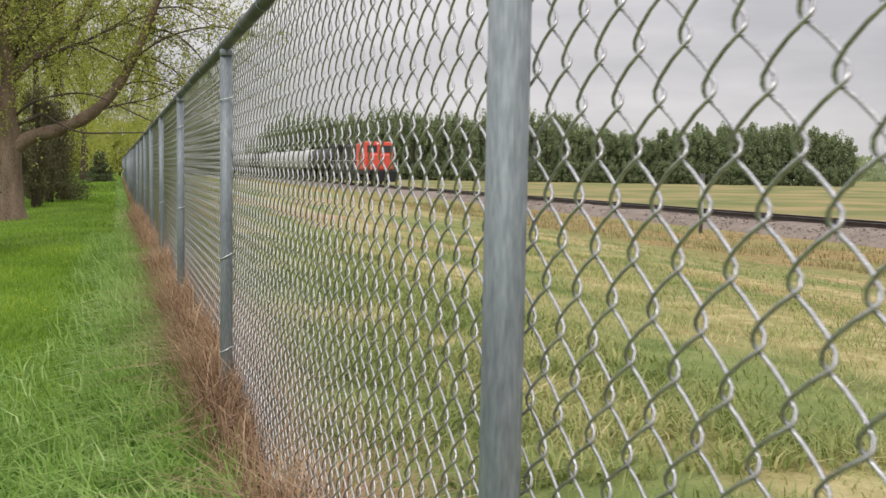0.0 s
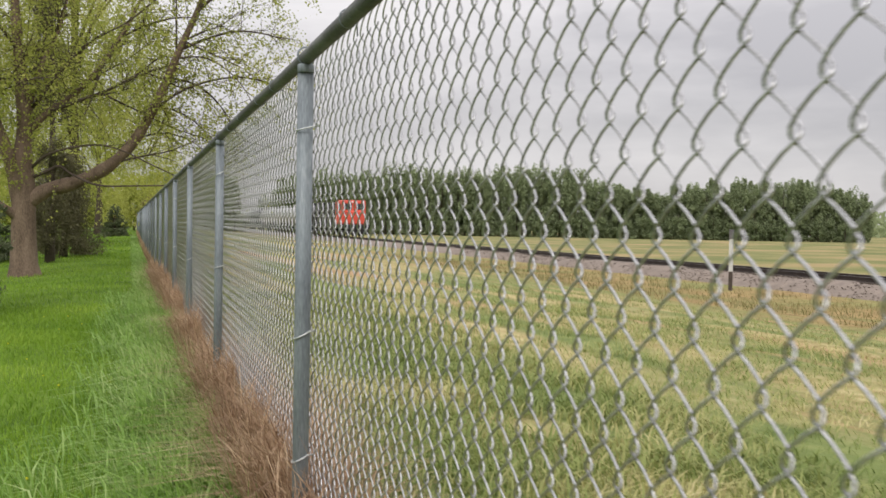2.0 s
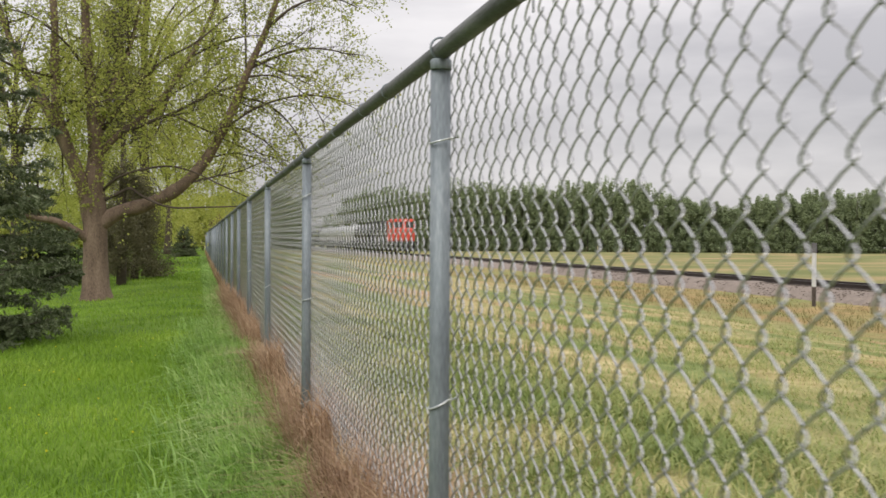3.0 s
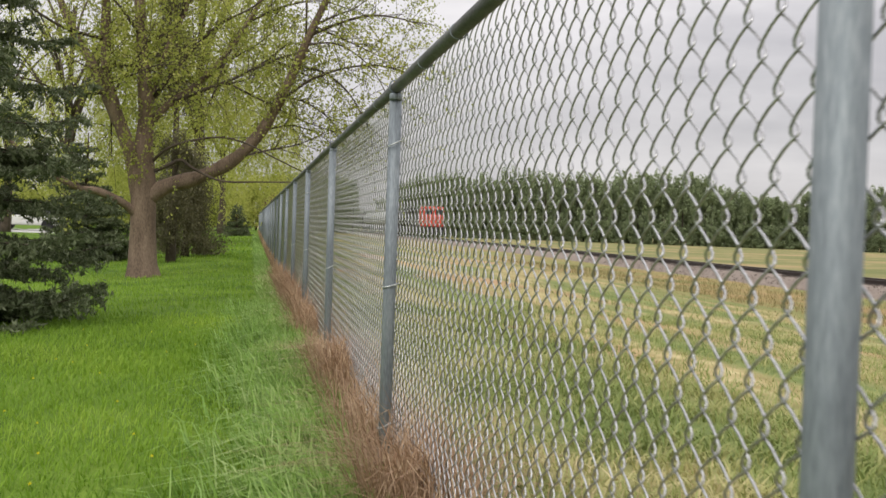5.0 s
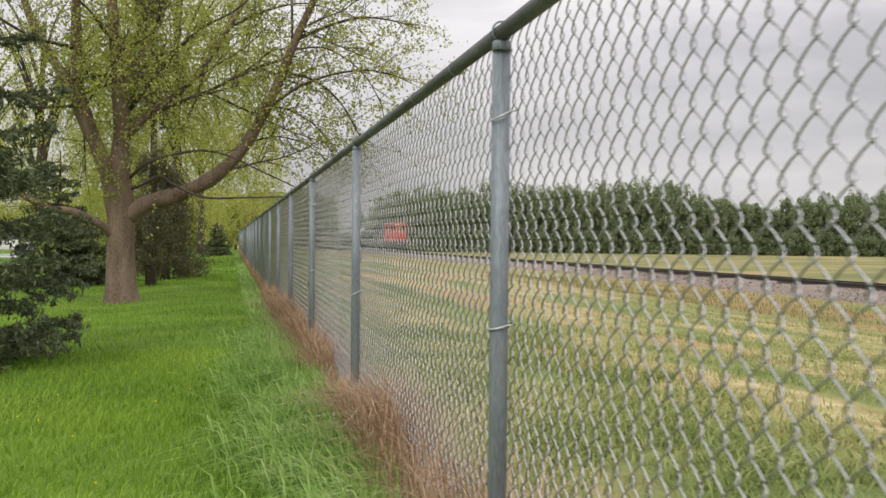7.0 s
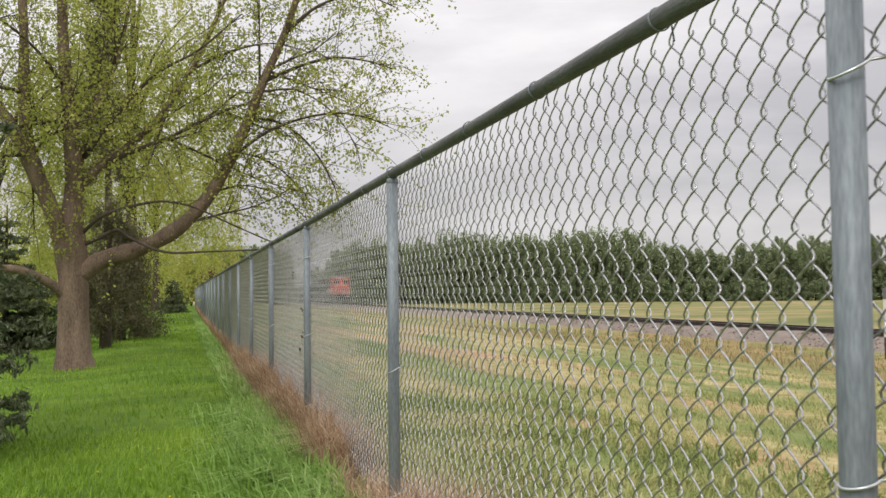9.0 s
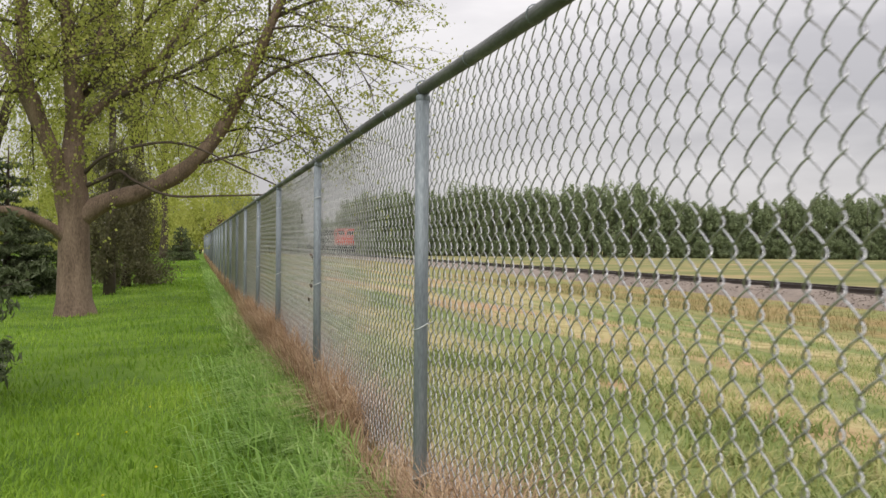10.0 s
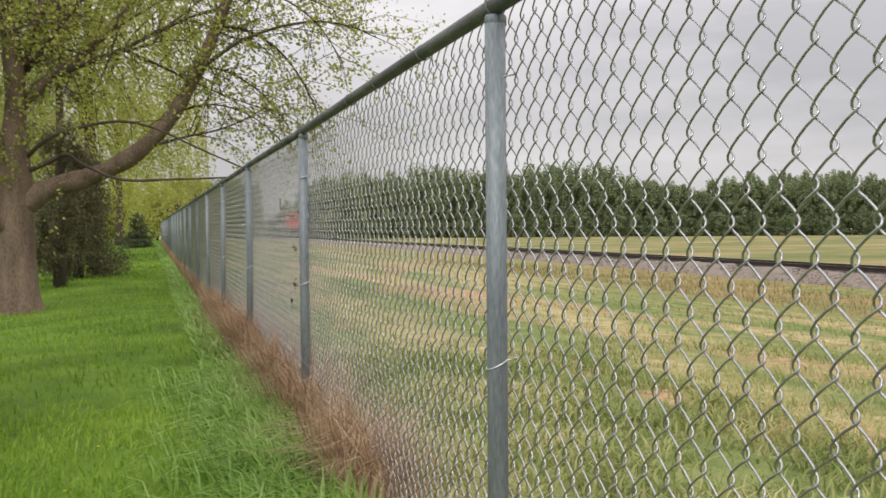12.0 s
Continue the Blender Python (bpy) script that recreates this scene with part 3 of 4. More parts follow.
    for n_limb, (pts, r0, r1) in enumerate(limbs):
        part("limb", joined_tubes("limb", [limb_tube(pts, r0, r1)], BARK if r0 > 0.06 else DARKBARK), BARK, tree)
        line = curve_points(pts, 8)
        total = sum((line[i + 1] - line[i]).length for i in range(len(line) - 1))
        stout = r0 > 0.1
        bare = n_limb in (7, 8)
        for _ in range(int(total * (8 if stout else 10) * (0.2 if bare else 1))):
            k = int(len(line) * (rng.uniform(0.42, 1) if stout else rng.uniform(0.15, 1))) - 1
            p = line[max(k, 0)]
            d = (line[min(k + 1, len(line) - 1)] - line[max(k - 1, 0)]).normalized()
            w = Vector(rng.normal(size=3)) * 0.9 + d * 0.9 + Vector((0.1, 0, 0.15))
            w.normalize()
            ln = rng.uniform(0.35, 1.45)
            a, b, c = p, p + w * ln * 0.5 + Vector((0, 0, 0.05)), p + w * ln + Vector((0, 0, -0.15 * ln))
            pts3 = [a, b, c]
            twigs.append(tube(pts3, [0.008, 0.005, 0.002], 3, False))
            for _ in range(int(ln * (12 if bare else 27))):
                s = rng.uniform(0.25, 1.08)
                base = a.lerp(b, s * 2) if s < 0.5 else b.lerp(c, s * 2 - 1)
                leaves.append(np.array(base) + rng.normal(0, 0.075, 3))
            if not bare and rng.random() < 0.7:
                w2 = (w + Vector(rng.normal(size=3)) * 0.8).normalized()
                e = b + w2 * ln * 0.6
                twigs.append(tube([b, e], [0.004, 0.002], 3, False))
                for _ in range(int(ln * 18)):
                    leaves.append(np.array(b.lerp(e, rng.uniform(0.2, 1.1))) + rng.normal(0, 0.07, 3))
    # leafy sprouts straight from the trunk and the stems
    for _ in range(50):
        line = curve_points(limbs[int(rng.integers(0, 2))][0], 8)
        p = line[int(len(line) * rng.uniform(0.05, 0.55))]
        a = rng.uniform(0, 2 * math.pi)
        w = Vector((math.cos(a), math.sin(a), rng.uniform(-0.2, 0.7)))
        e = p + w * rng.uniform(0.3, 0.6)
        twigs.append(tube([p, e], [0.005, 0.002], 3, False))
        for _ in range(26):
            leaves.append(np.array(p.lerp(e, rng.uniform(0.45, 1.1))) + rng.normal(0, 0.07, 3))
    part("twig_spray", joined_tubes("twig_spray", twigs, DARKBARK), DARKBARK, tree)
    part("crown", quads_mesh("crown", leaf_cards(leaves, 0.058, rng, 0.3, 0.75), LEAF), LEAF, tree, "sparse young yellow-green leaves")


build_main_tree()


def weeping_tree(x, y, height, radius, seed, strands, label):
    rng = np.random.default_rng(seed)
    tree = new("weeping_tree")
    tree.matrix_basis = pose(x, y, float(ground_z(x, y)) - 0.05)
    tagged(tree, label, "tree")
    pts = [(0, 0, -0.2), (0.1, 0, height * 0.2), (0, 0.1, height * 0.45), (0.15, 0, height * 0.8)]
    part("trunk", joined_tubes("trunk", [limb_tube(pts, 0.3, 0.08)], DARKBARK), DARKBARK, tree)
    tubes, leaves = [], []
    for i in range(14):
        a = i * 2.4 + rng.uniform(-0.3, 0.3)
        h0 = height * rng.uniform(0.25, 0.6)
        rr = radius * rng.uniform(0.5, 0.95)
        e = (math.cos(a) * rr, math.sin(a) * rr, min(height, h0 + height * rng.uniform(0.25, 0.45)))
        tubes.append(limb_tube([(0, 0, h0), (e[0] * 0.4, e[1] * 0.4, h0 + (e[2] - h0) * 0.6), e], 0.09, 0.02, 4, 6))
    for _ in range(strands):
        a, rr = rng.uniform(0, 2 * math.pi), radius * math.sqrt(rng.uniform(0.02, 1))
        top = height * (1 - 0.45 * (rr / radius) ** 2) * rng.uniform(0.3, 1)
        ln = rng.uniform(0.9, 3.2)
        c = np.array([math.cos(a) * rr, math.sin(a) * rr, top])
        s = rng.uniform(0, 1, 40)
        q = c + np.stack([rng.normal(0, 0.075, 40) + 0.25 * s * math.cos(a), rng.normal(0, 0.075, 40) + 0.25 * s * math.sin(a), -ln * s], 1)
        leaves.append(q[q[:, 2] > 0.9])
    for one in tubes:
        part("limb", joined_tubes("limb", [one], DARKBARK), DARKBARK, tree)
    part("crown", quads_mesh("crown", leaf_cards(np.concatenate(leaves), 0.12, rng, 1.2, 0.5), WILLOW), WILLOW, tree, "hanging yellow-green foliage")


weeping_tree(-2.9, 47, 17, 4.2, 21, 1500, "weeping tree with hanging yellow-green spring foliage")
weeping_tree(-8.0, 46, 12, 4.4, 22, 380, "broad weeping tree with fresh yellow-green foliage")
weeping_tree(-2.5, 70, 12, 5.5, 23, 520, "distant weeping tree with yellow-green foliage beside the fence")
weeping_tree(-13, 58, 13, 6, 24, 420, "distant weeping tree with fresh yellow-green foliage")


def spruce(x, y, height, radius, seed, tiers, material, label, size=0.07, dense=1.0, name="spruce_tree"):
    """A conifer: a straight trunk and tiers of drooping boughs set with short needle sprays."""
    rng = np.random.default_rng(seed)
    tree = new(name)
    tree.matrix_basis = pose(x, y, float(ground_z(x, y)) - 0.03)
    tagged(tree, label, "conifer")
    part("trunk", joined_tubes("trunk", [limb_tube([(0, 0, -0.1), (0, 0, height * 0.5), (0.02, 0, height * 0.97)], 0.035 * height, 0.012)], DARKBARK), DARKBARK, tree)
    boughs, sprays = [], []
    for t in range(tiers):
        rise = (t / tiers) ** 1.45
        h = height * (0.05 + 0.92 * rise)
        reach = radius * (1 - rise) ** 0.65 + 0.08
        for k in range(int(7 + 5 * (1 - rise))):
            a = rng.uniform(0, 2 * math.pi)
            r = reach * rng.uniform(0.65, 1.12)
            d = np.array([math.cos(a), math.sin(a), 0])
            side = np.array([-d[1], d[0], 0])
            h1 = h + rng.normal(0, 0.05)
            stops = np.linspace(0.02, 1, 5)
            pts = [np.array([0, 0, h1]) + d * r * q + np.array([0, 0, -0.34 * r * q + 0.26 * r * q ** 3]) for q in stops]
            boughs.append(tube([Vector(p) for p in pts], [0.014, 0.011, 0.008, 0.006, 0.003], 4, False))
            # side shoots in a flat fan, each thick with short needles
            shoots = int(9 * r) + 6
            for j in range(shoots):
                q0 = 0.18 + 0.82 * (j + rng.random()) / shoots
                base = np.array([np.interp(q0, stops, [p[i] for p in pts]) for i in range(3)])
                sgn = 1 if j % 2 else -1
                ln = (0.34 * r * (1.08 - q0) + 0.1) * rng.uniform(0.7, 1.2)
                way = side * sgn * 0.8 + d * 0.6 + np.array([0, 0, -0.28 + rng.normal(0, 0.1)])
                n = int((60 * ln + 8) * dense)
                u = rng.uniform(0, 1, n)
                sprays.append(base + way * (u * ln)[:, None] + rng.normal(0, 0.016, (n, 3)))
            n = int(30 * r * dense)
            u = rng.uniform(0.2, 1.03, n)
            sprays.append(np.array([np.interp(u, stops, [p[i] for p in pts]) for i in range(3)]).T + rng.normal(0, 0.02, (n, 3)))
    tagged(part("bough_wood", joined_tubes("bough_wood", boughs, DARKBARK), DARKBARK, tree), kind="stuff")
    part("needles", quads_mesh("needles", leaf_cards(np.concatenate(sprays), size, rng, 0.5, 0.26), material), material, tree, "drooping sprays of needles")


spruce(-3.58, 12.4, 8.5, 1.7, 31, 17, NEEDLE, "dark green spruce with drooping boughs down to the lawn", 0.08, 1.7)


def juniper(x, y, height, radius, seed, label):
    """A dark bushy conifer of uneven outline with hanging boughs."""
    rng = np.random.default_rng(seed)
    tree = new("dark_conifer")
    tree.matrix_basis = pose(x, y, float(ground_z(x, y)) - 0.03)
    tagged(tree, label, "conifer")
    part("trunk", joined_tubes("trunk", [limb_tube([(0, 0, -0.1), (0.05, 0, height * 0.4), (0, 0, height * 0.85)], 0.14, 0.03)], DARKBARK), DARKBARK, tree)
    pts = []
    for _ in range(70):
        a, h = rng.uniform(0, 2 * math.pi), rng.uniform(0.05, 1)
        r = radius * rng.uniform(0.35, 1) * (1 - 0.6 * h ** 2.2)
        c = np.array([math.cos(a) * r, math.sin(a) * r, height * h])
        q = c + rng.normal(size=(330, 3)) * np.array([0.17, 0.17, 0.24]) * radius + np.outer(rng.uniform(0, 1, 330), (math.cos(a) * 0.15, math.sin(a) * 0.15, -0.3))
        pts.append(q[q[:, 2] > 0.12])
    part("needles", quads_mesh("needles", leaf_cards(np.concatenate(pts), 0.085, rng, 1.2, 0.35), JUNIPER), JUNIPER, tree, "dense dark olive foliage")


juniper(-2.35, 31.5, 2.9, 0.95, 41, "dark olive bushy conifer behind the large tree")
spruce(-4.7, 29.5, 3.4, 1.35, 42, 13, NEEDLE, "dark green bushy conifer at the edge of the lawn", 0.12, 0.8)
juniper(-2.5, 28.5, 8.5, 0.5, 43, "tall narrow dark conifer behind the large tree")
spruce(-1.35, 62, 2.0, 0.9, 44, 14, NEEDLE, "small dark spruce far down the lawn", 0.12, 0.4)


def facing_cards(points, normals, size, rng):
    """Leaf sprays that lie roughly across the given normals."""
    p, nrm = np.asarray(points, float), np.asarray(normals, float) + rng.normal(0, 0.45, (len(points), 3))
    nrm /= np.linalg.norm(nrm, axis=1)[:, None] + 1e-9
    a = np.cross(nrm, rng.normal(size=p.shape))
    a /= np.linalg.norm(a, axis=1)[:, None] + 1e-9
    b = np.cross(nrm, a)
    s = (size * rng.uniform(0.5, 1.3, len(p)))[:, None]
    return np.stack([p - a * s * 0.5, p + b * s * 0.36, p + a * s * 0.5, p - b * s * 0.36], 1).reshape(-1, 3)


def forest_mesh(seed, height, radius, lean, pointed):
    """A crown of many rounded leaf clumps round a core, narrowing upwards, down to the ground."""
    rng = np.random.default_rng(seed)
    pts, nrm = [], []
    for _ in range(46):
        h = rng.uniform(0.06, 0.95)
        wide = (1.0 if h < 0.5 else math.sqrt(max(0.03, 1 - ((h - 0.5) / 0.5) ** 2))) if not pointed else max(0.08, 1.1 - h)
        r = radius * math.sqrt(rng.uniform(0.05, 1)) * wide
        a = rng.uniform(0, 2 * math.pi)
        c = np.array([math.cos(a) * r + lean * h, math.sin(a) * r, height * h])
        d = rng.normal(size=(80, 3))
        d /= np.linalg.norm(d, axis=1)[:, None]
        pts.append(c + d * np.array([0.55, 0.55, 1.15]) * rng.uniform(0.6, 1.15))
        nrm.append(d + np.array([0, 0, 0.9]))
    p, q = np.concatenate(pts), np.concatenate(nrm)
    keep = p[:, 2] > 0.1
    return quads_mesh("crown", facing_cards(p[keep], q[keep], 0.42, rng), FOREST)


def build_forest():
    rng = np.random.default_rng(51)
    crowns = [forest_mesh(60 + i, *shape) for i, shape in enumerate([(12.6, 2.3, 0.3, False), (12.2, 2.5, -0.3, False), (13.2, 1.7, 0.0, True), (12, 2.4, 0.2, False), (12.6, 2.1, -0.2, False), (9, 2.6, 0, False)])]
    trunk = joined_tubes("trunk", [limb_tube([(0, 0, -0.3), (0.1, 0, 4), (0, 0.1, 10)], 0.2, 0.06, 3, 6)], DARKBARK)
    ax, rx = Vector((0.31, 0.951, 0)), Vector((0.951, -0.31, 0))

    def plant(p, scale, k):
        tree = new("forest_tree")
        tagged(tree, "dense dark green tree in the wood beyond the railway", "tree", "trees of the wood")
        tree.matrix_basis = Matrix.Translation((p[0], p[1], float(ground_z(p[0], p[1])) - 0.1)) @ Matrix.Rotation(rng.uniform(0, 6.28), 4, "Z") @ Matrix.Diagonal((scale[0], scale[0], scale[1], 1))
        part("trunk", trunk, DARKBARK, tree)
        part("crown", crowns[k], FOREST, tree)

    for row in range(2):
        s = -66.0 + row * 1.3
        while s < 86:
            high = np.interp(s, [-41, -36, -10, 22, 31, 43, 49, 76, 86], [0.98, 1.03, 1.18, 1.2, 1.0, 0.82, 1.0, 1.06, 0.85])
            p = ax * (218 + 5 * row + rng.normal(0, 0.9)) + rx * s
            if abs(p[0] - TRACK_X) > 4.6:
                plant(p, (rng.uniform(0.85, 1.1), high * rng.uniform(0.88, 1.06)), int(rng.integers(0, 5)))
            s += rng.uniform(1.0, 2.0)
    # a low hem of scrub, and the wood on the other side of the line
    for s in np.arange(-34, 84, 3.0):
        p = ax * (214.5 + rng.normal(0, 0.8)) + rx * float(s + rng.normal(0, 0.6))
        plant(p, (rng.uniform(0.7, 1.0), rng.uniform(0.35, 0.55)), 5)
    for _ in range(16):
        p = (rng.uniform(3, 22), rng.uniform(215, 330), 0)
        plant(p, (rng.uniform(0.9, 1.2), rng.uniform(0.9, 1.15)), int(rng.integers(0, 5)))
    for _ in range(20):
        p = (rng.uniform(36, 60), rng.uniform(235, 330), 0)
        plant(p, (rng.uniform(0.9, 1.2), rng.uniform(0.7, 1.0)), int(rng.integers(0, 5)))
    # far belts on the horizon
    pts = []
    for _ in range(2600):
        ang = rng.uniform(-70, 100)
        d = rng.uniform(480, 620)
        a = radians(ang)
        c = np.array([math.sin(a) * d, math.cos(a) * d, -1.2])
        h = 7 + 4 * math.sin(ang * 0.5) * math.sin(ang * 1.3) + rng.uniform(-1, 2)
        q = c + rng.normal(size=(14, 3)) * np.array([3.5, 3.5, 0])
        q[:, 2] += rng.uniform(0, 1, 14) * h
        pts.append(q)
    belt = new("distant_trees", quads_mesh("distant_trees", leaf_cards(np.concatenate(pts), 3.0, rng, 0, 0.8), FOREST))
    tagged(belt, "low belt of hazy trees along the horizon", "distant trees", kind="stuff")


build_forest()


# ---- the train ----
def wheel_mesh():
    v, f = [], []
    bm = bmesh.new()
    bmesh.ops.create_cone(bm, cap_ends=True, segments=20, radius1=0.5, radius2=0.47, depth=0.13, matrix=Matrix.Rotation(radians(90), 4, "Y"))
    return mesh_of("wheel", bm, STEEL)


WHEEL = wheel_mesh()


def bogie(parent, y, axles, gap):
    half = gap * (axles - 1) / 2
    bm = bmesh.new()
    for s in (-1, 1):
        box(bm, s * 0.95 - 0.09, s * 0.95 + 0.09, y - half - 0.55, y + half + 0.55, 0.5, 0.8, 0.03)
    box(bm, -0.9, 0.9, y - 0.3, y + 0.3, 0.55, 0.9)
    b = part("bogie", bm, BLACK, parent, "dark bogie frame")
    for i in range(axles):
        for s in (-1, 1):
            w = part("wheel", WHEEL, STEEL, b)
            w.matrix_basis = pose(s * 0.75, y - half + i * gap, 0.5)


def build_locomotive():
    loco = new("locomotive")
    tagged(loco, "diesel locomotive with a red-orange cab and a black body", "locomotive")
    bm = bmesh.new()
    box(bm, -1.55, 1.55, 0.3, 21.3, 1.05, 1.55, 0.05)
    box(bm, -1.3, 1.3, 0.0, 0.35, 0.35, 1.5, 0.05)
    part("underframe", bm, BLACK, loco, "black underframe and pilot")
    part("nose", boxed(-1.05, 1.05, 0.9, 2.6, 1.55, 3.25, 0.18), RED, loco, "red-orange short nose")
    cab = part("cab", boxed(-1.52, 1.52, 2.5, 5.6, 1.55, 4.55, 0.16), RED, loco, "red-orange cab")
    for s in (-1, 1):
        part("windscreen", boxed(s * 0.78 - 0.52, s * 0.78 + 0.52, 2.46, 2.52, 3.4, 4.15, 0.02), GLASS, cab)
        part("side_window", boxed(s * 1.50 - 0.03, s * 1.50 + 0.03, 3.2, 4.9, 3.3, 4.1, 0.02), GLASS, cab)
        part("headlight", boxed(s * 0.2 - 0.12, s * 0.2 + 0.12, 2.42, 2.52, 4.22, 4.42, 0.04), WHITE, cab)
    part("equipment_hood", boxed(-1.4, 1.4, 5.6, 7.4, 1.55, 4.4, 0.1), RED, loco, "red-orange electrical cabinet")
    hood = part("engine_hood", boxed(-0.98, 0.98, 7.4, 20.4, 1.55, 4.3, 0.1), BLACK, loco, "long black engine hood")
    part("radiator", boxed(-1.5, 1.5, 16.5, 20.0, 3.6, 4.5, 0.08), BLACK, hood)
    part("exhaust_stack", boxed(-0.35, 0.35, 10.2, 11.2, 4.28, 4.65, 0.05), GREY, hood)
    for y in (8.5, 13.0, 15.0):
        part("roof_fan", boxed(-0.6, 0.6, y - 0.6, y + 0.6, 4.28, 4.45, 0.05), GREY, hood)
    part("fuel_tank", boxed(-1.35, 1.35, 8.0, 13.4, 0.35, 1.1, 0.2), BLACK, loco)
    for s in (-1, 1):
        bm = bmesh.new()
        for y in np.arange(6.0, 21.2, 1.9):
            box(bm, s * 1.5 - 0.02, s * 1.5 + 0.02, y - 0.02, y + 0.02, 1.5, 2.6)
        box(bm, s * 1.5 - 0.02, s * 1.5 + 0.02, 6.0, 21.2, 2.56, 2.6)
        part("handrail", bm, WHITE, loco, "pale handrail")
        part("front_handrail", boxed(s * 1.4 - 0.025, s * 1.4 + 0.025, 0.32, 0.37, 1.5, 2.6), WHITE, loco)
    bogie(loco, 4.6, 3, 2.0)
    bogie(loco, 17.0, 3, 2.0)
    part("coupler", boxed(-0.15, 0.15, -0.55, 0.1, 0.75, 1.05, 0.04), STEEL, loco)
    return loco


def build_tank_car(paint, label):
    car = new("tank_car")
    tagged(car, label, "railway wagon", "wagons of the train")
    bm = bmesh.new()
    ys = np.linspace(0, 1, 15)
    pts, rad = [], []
    for y, r in ((0.7, 0.5), (0.78, 0.95), (0.95, 1.25), (1.25, 1.42), (1.6, 1.5), (14.4, 1.5), (14.75, 1.42), (15.05, 1.25), (15.22, 0.95), (15.3, 0.5)):
        pts.append((0, y, 2.75))
        rad.append(r)
    tank = part("tank", joined_tubes("tank", [tube(pts, rad, 28)], paint), paint, car)
    part("dome", boxed(-0.5, 0.5, 7.4, 8.6, 4.15, 4.6, 0.1), paint, tank)
    part("walkway", boxed(-0.7, 0.7, 6.4, 9.6, 4.2, 4.26), GREY, tank)
    bm = bmesh.new()
    box(bm, -0.35, 0.35, 0.1, 15.9, 0.95, 1.25, 0.03)
    for y in (2.4, 13.6):
        box(bm, -1.3, 1.3, y - 0.35, y + 0.35, 0.95, 1.65, 0.03)
    part("sill", bm, BLACK, car)
    for y in (0.3, 15.7):
        part("end_platform", boxed(-1.45, 1.45, y - 0.3, y + 0.3, 1.2, 1.3), BLACK, car)
    bogie(car, 2.4, 2, 1.75)
    bogie(car, 13.6, 2, 1.75)
    return car


LOCO = build_locomotive()
TRAIN = [(LOCO, 0.0)]
tank_b = build_tank_car(BLACK, "black cylindrical tank wagon")
tank_w = build_tank_car(PALE, "pale grey cylindrical tank wagon with a dark underframe")
TRAIN += [(tank_b, 22.2), (tank_w, 38.6)]
for i in range(2, 9):
    src = tank_b if i in (4, 7) else tank_w
    TRAIN.append((copy_thing(src, pose(0, 0, 0)), 22.2 + 16.4 * i))


# ---- grass and weeds ----
def blades(roots, height, width, lean, rng, wind=(0.0, 0.0), curl=1.0):
    """Bent blades, each of a lower four-sided and an upper pointed piece, as quads."""
    r = np.asarray(roots, float)
    n = len(r)
    h = height * rng.uniform(0.55, 1.25, n)
    a = rng.uniform(0, 2 * math.pi, n)
    d = np.stack([np.cos(a) * lean * rng.uniform(0.2, 1.2, n) + wind[0], np.sin(a) * lean * rng.uniform(0.2, 1.2, n) + wind[1], np.zeros(n)], 1)
    s = np.stack([-np.sin(a + 0.5), np.cos(a + 0.5), np.zeros(n)], 1) * (width * rng.uniform(0.6, 1.3, n))[:, None] * 0.5
    up = np.zeros((n, 3))
    up[:, 2] = h
    m = r + up * 0.55 + d * (h * 0.35)[:, None]
    t = r + up * (1 - 0.25 * curl * np.linalg.norm(d, axis=1))[:, None] + d * (h * 1.05)[:, None]
    low = np.stack([r - s, r + s, m + s * 0.8, m - s * 0.8], 1)
    top = np.stack([m - s * 0.8, m + s * 0.8, t + s * 0.12, t - s * 0.12], 1)
    v = np.concatenate([low, top], 1)
    return v


def blades_mesh(name, v, material):
    """Blades of two quads that share their middle edge, so that each is one island."""
    n = len(v)
    co = v[:, [0, 1, 2, 3, 6, 7]].reshape(-1, 3)
    idx = (np.arange(n) * 6)[:, None] + np.array([0, 1, 2, 3, 3, 2, 4, 5])[None]
    me = bpy.data.meshes.new(name)
    me.vertices.add(len(co))
    me.vertices.foreach_set("co", co.astype(np.float32).ravel())
    me.loops.add(n * 8)
    me.loops.foreach_set("vertex_index", idx.astype(np.int32).ravel())
    me.polygons.add(n * 2)
    me.polygons.foreach_set("loop_start", np.arange(0, n * 8, 4, dtype=np.int32))
    me.polygons.foreach_set("loop_total", np.full(n * 2, 4, dtype=np.int32))
    me.update(calc_edges=True)
    me.materials.append(material)
    return me


def scatter(n, x0, x1, y0, y1, rng, fall=0.0):
    """Roots on the ground; fall makes them thin out with y."""
    x = rng.uniform(x0, x1, n)
    u = rng.uniform(0, 1, n)
    y = y0 + (y1 - y0) * (u ** (1 + fall))
    return np.stack([x, y, ground_z(x, y) - 0.01], 1)


def clumped(p, rng, cell, keep):
    v = np.array([noise.noise(Vector((a * cell, b * cell, 3.1))) for a, b in p[:, :2]])
    return p[rng.uniform(-0.4, 0.5, len(p)) < v + keep]


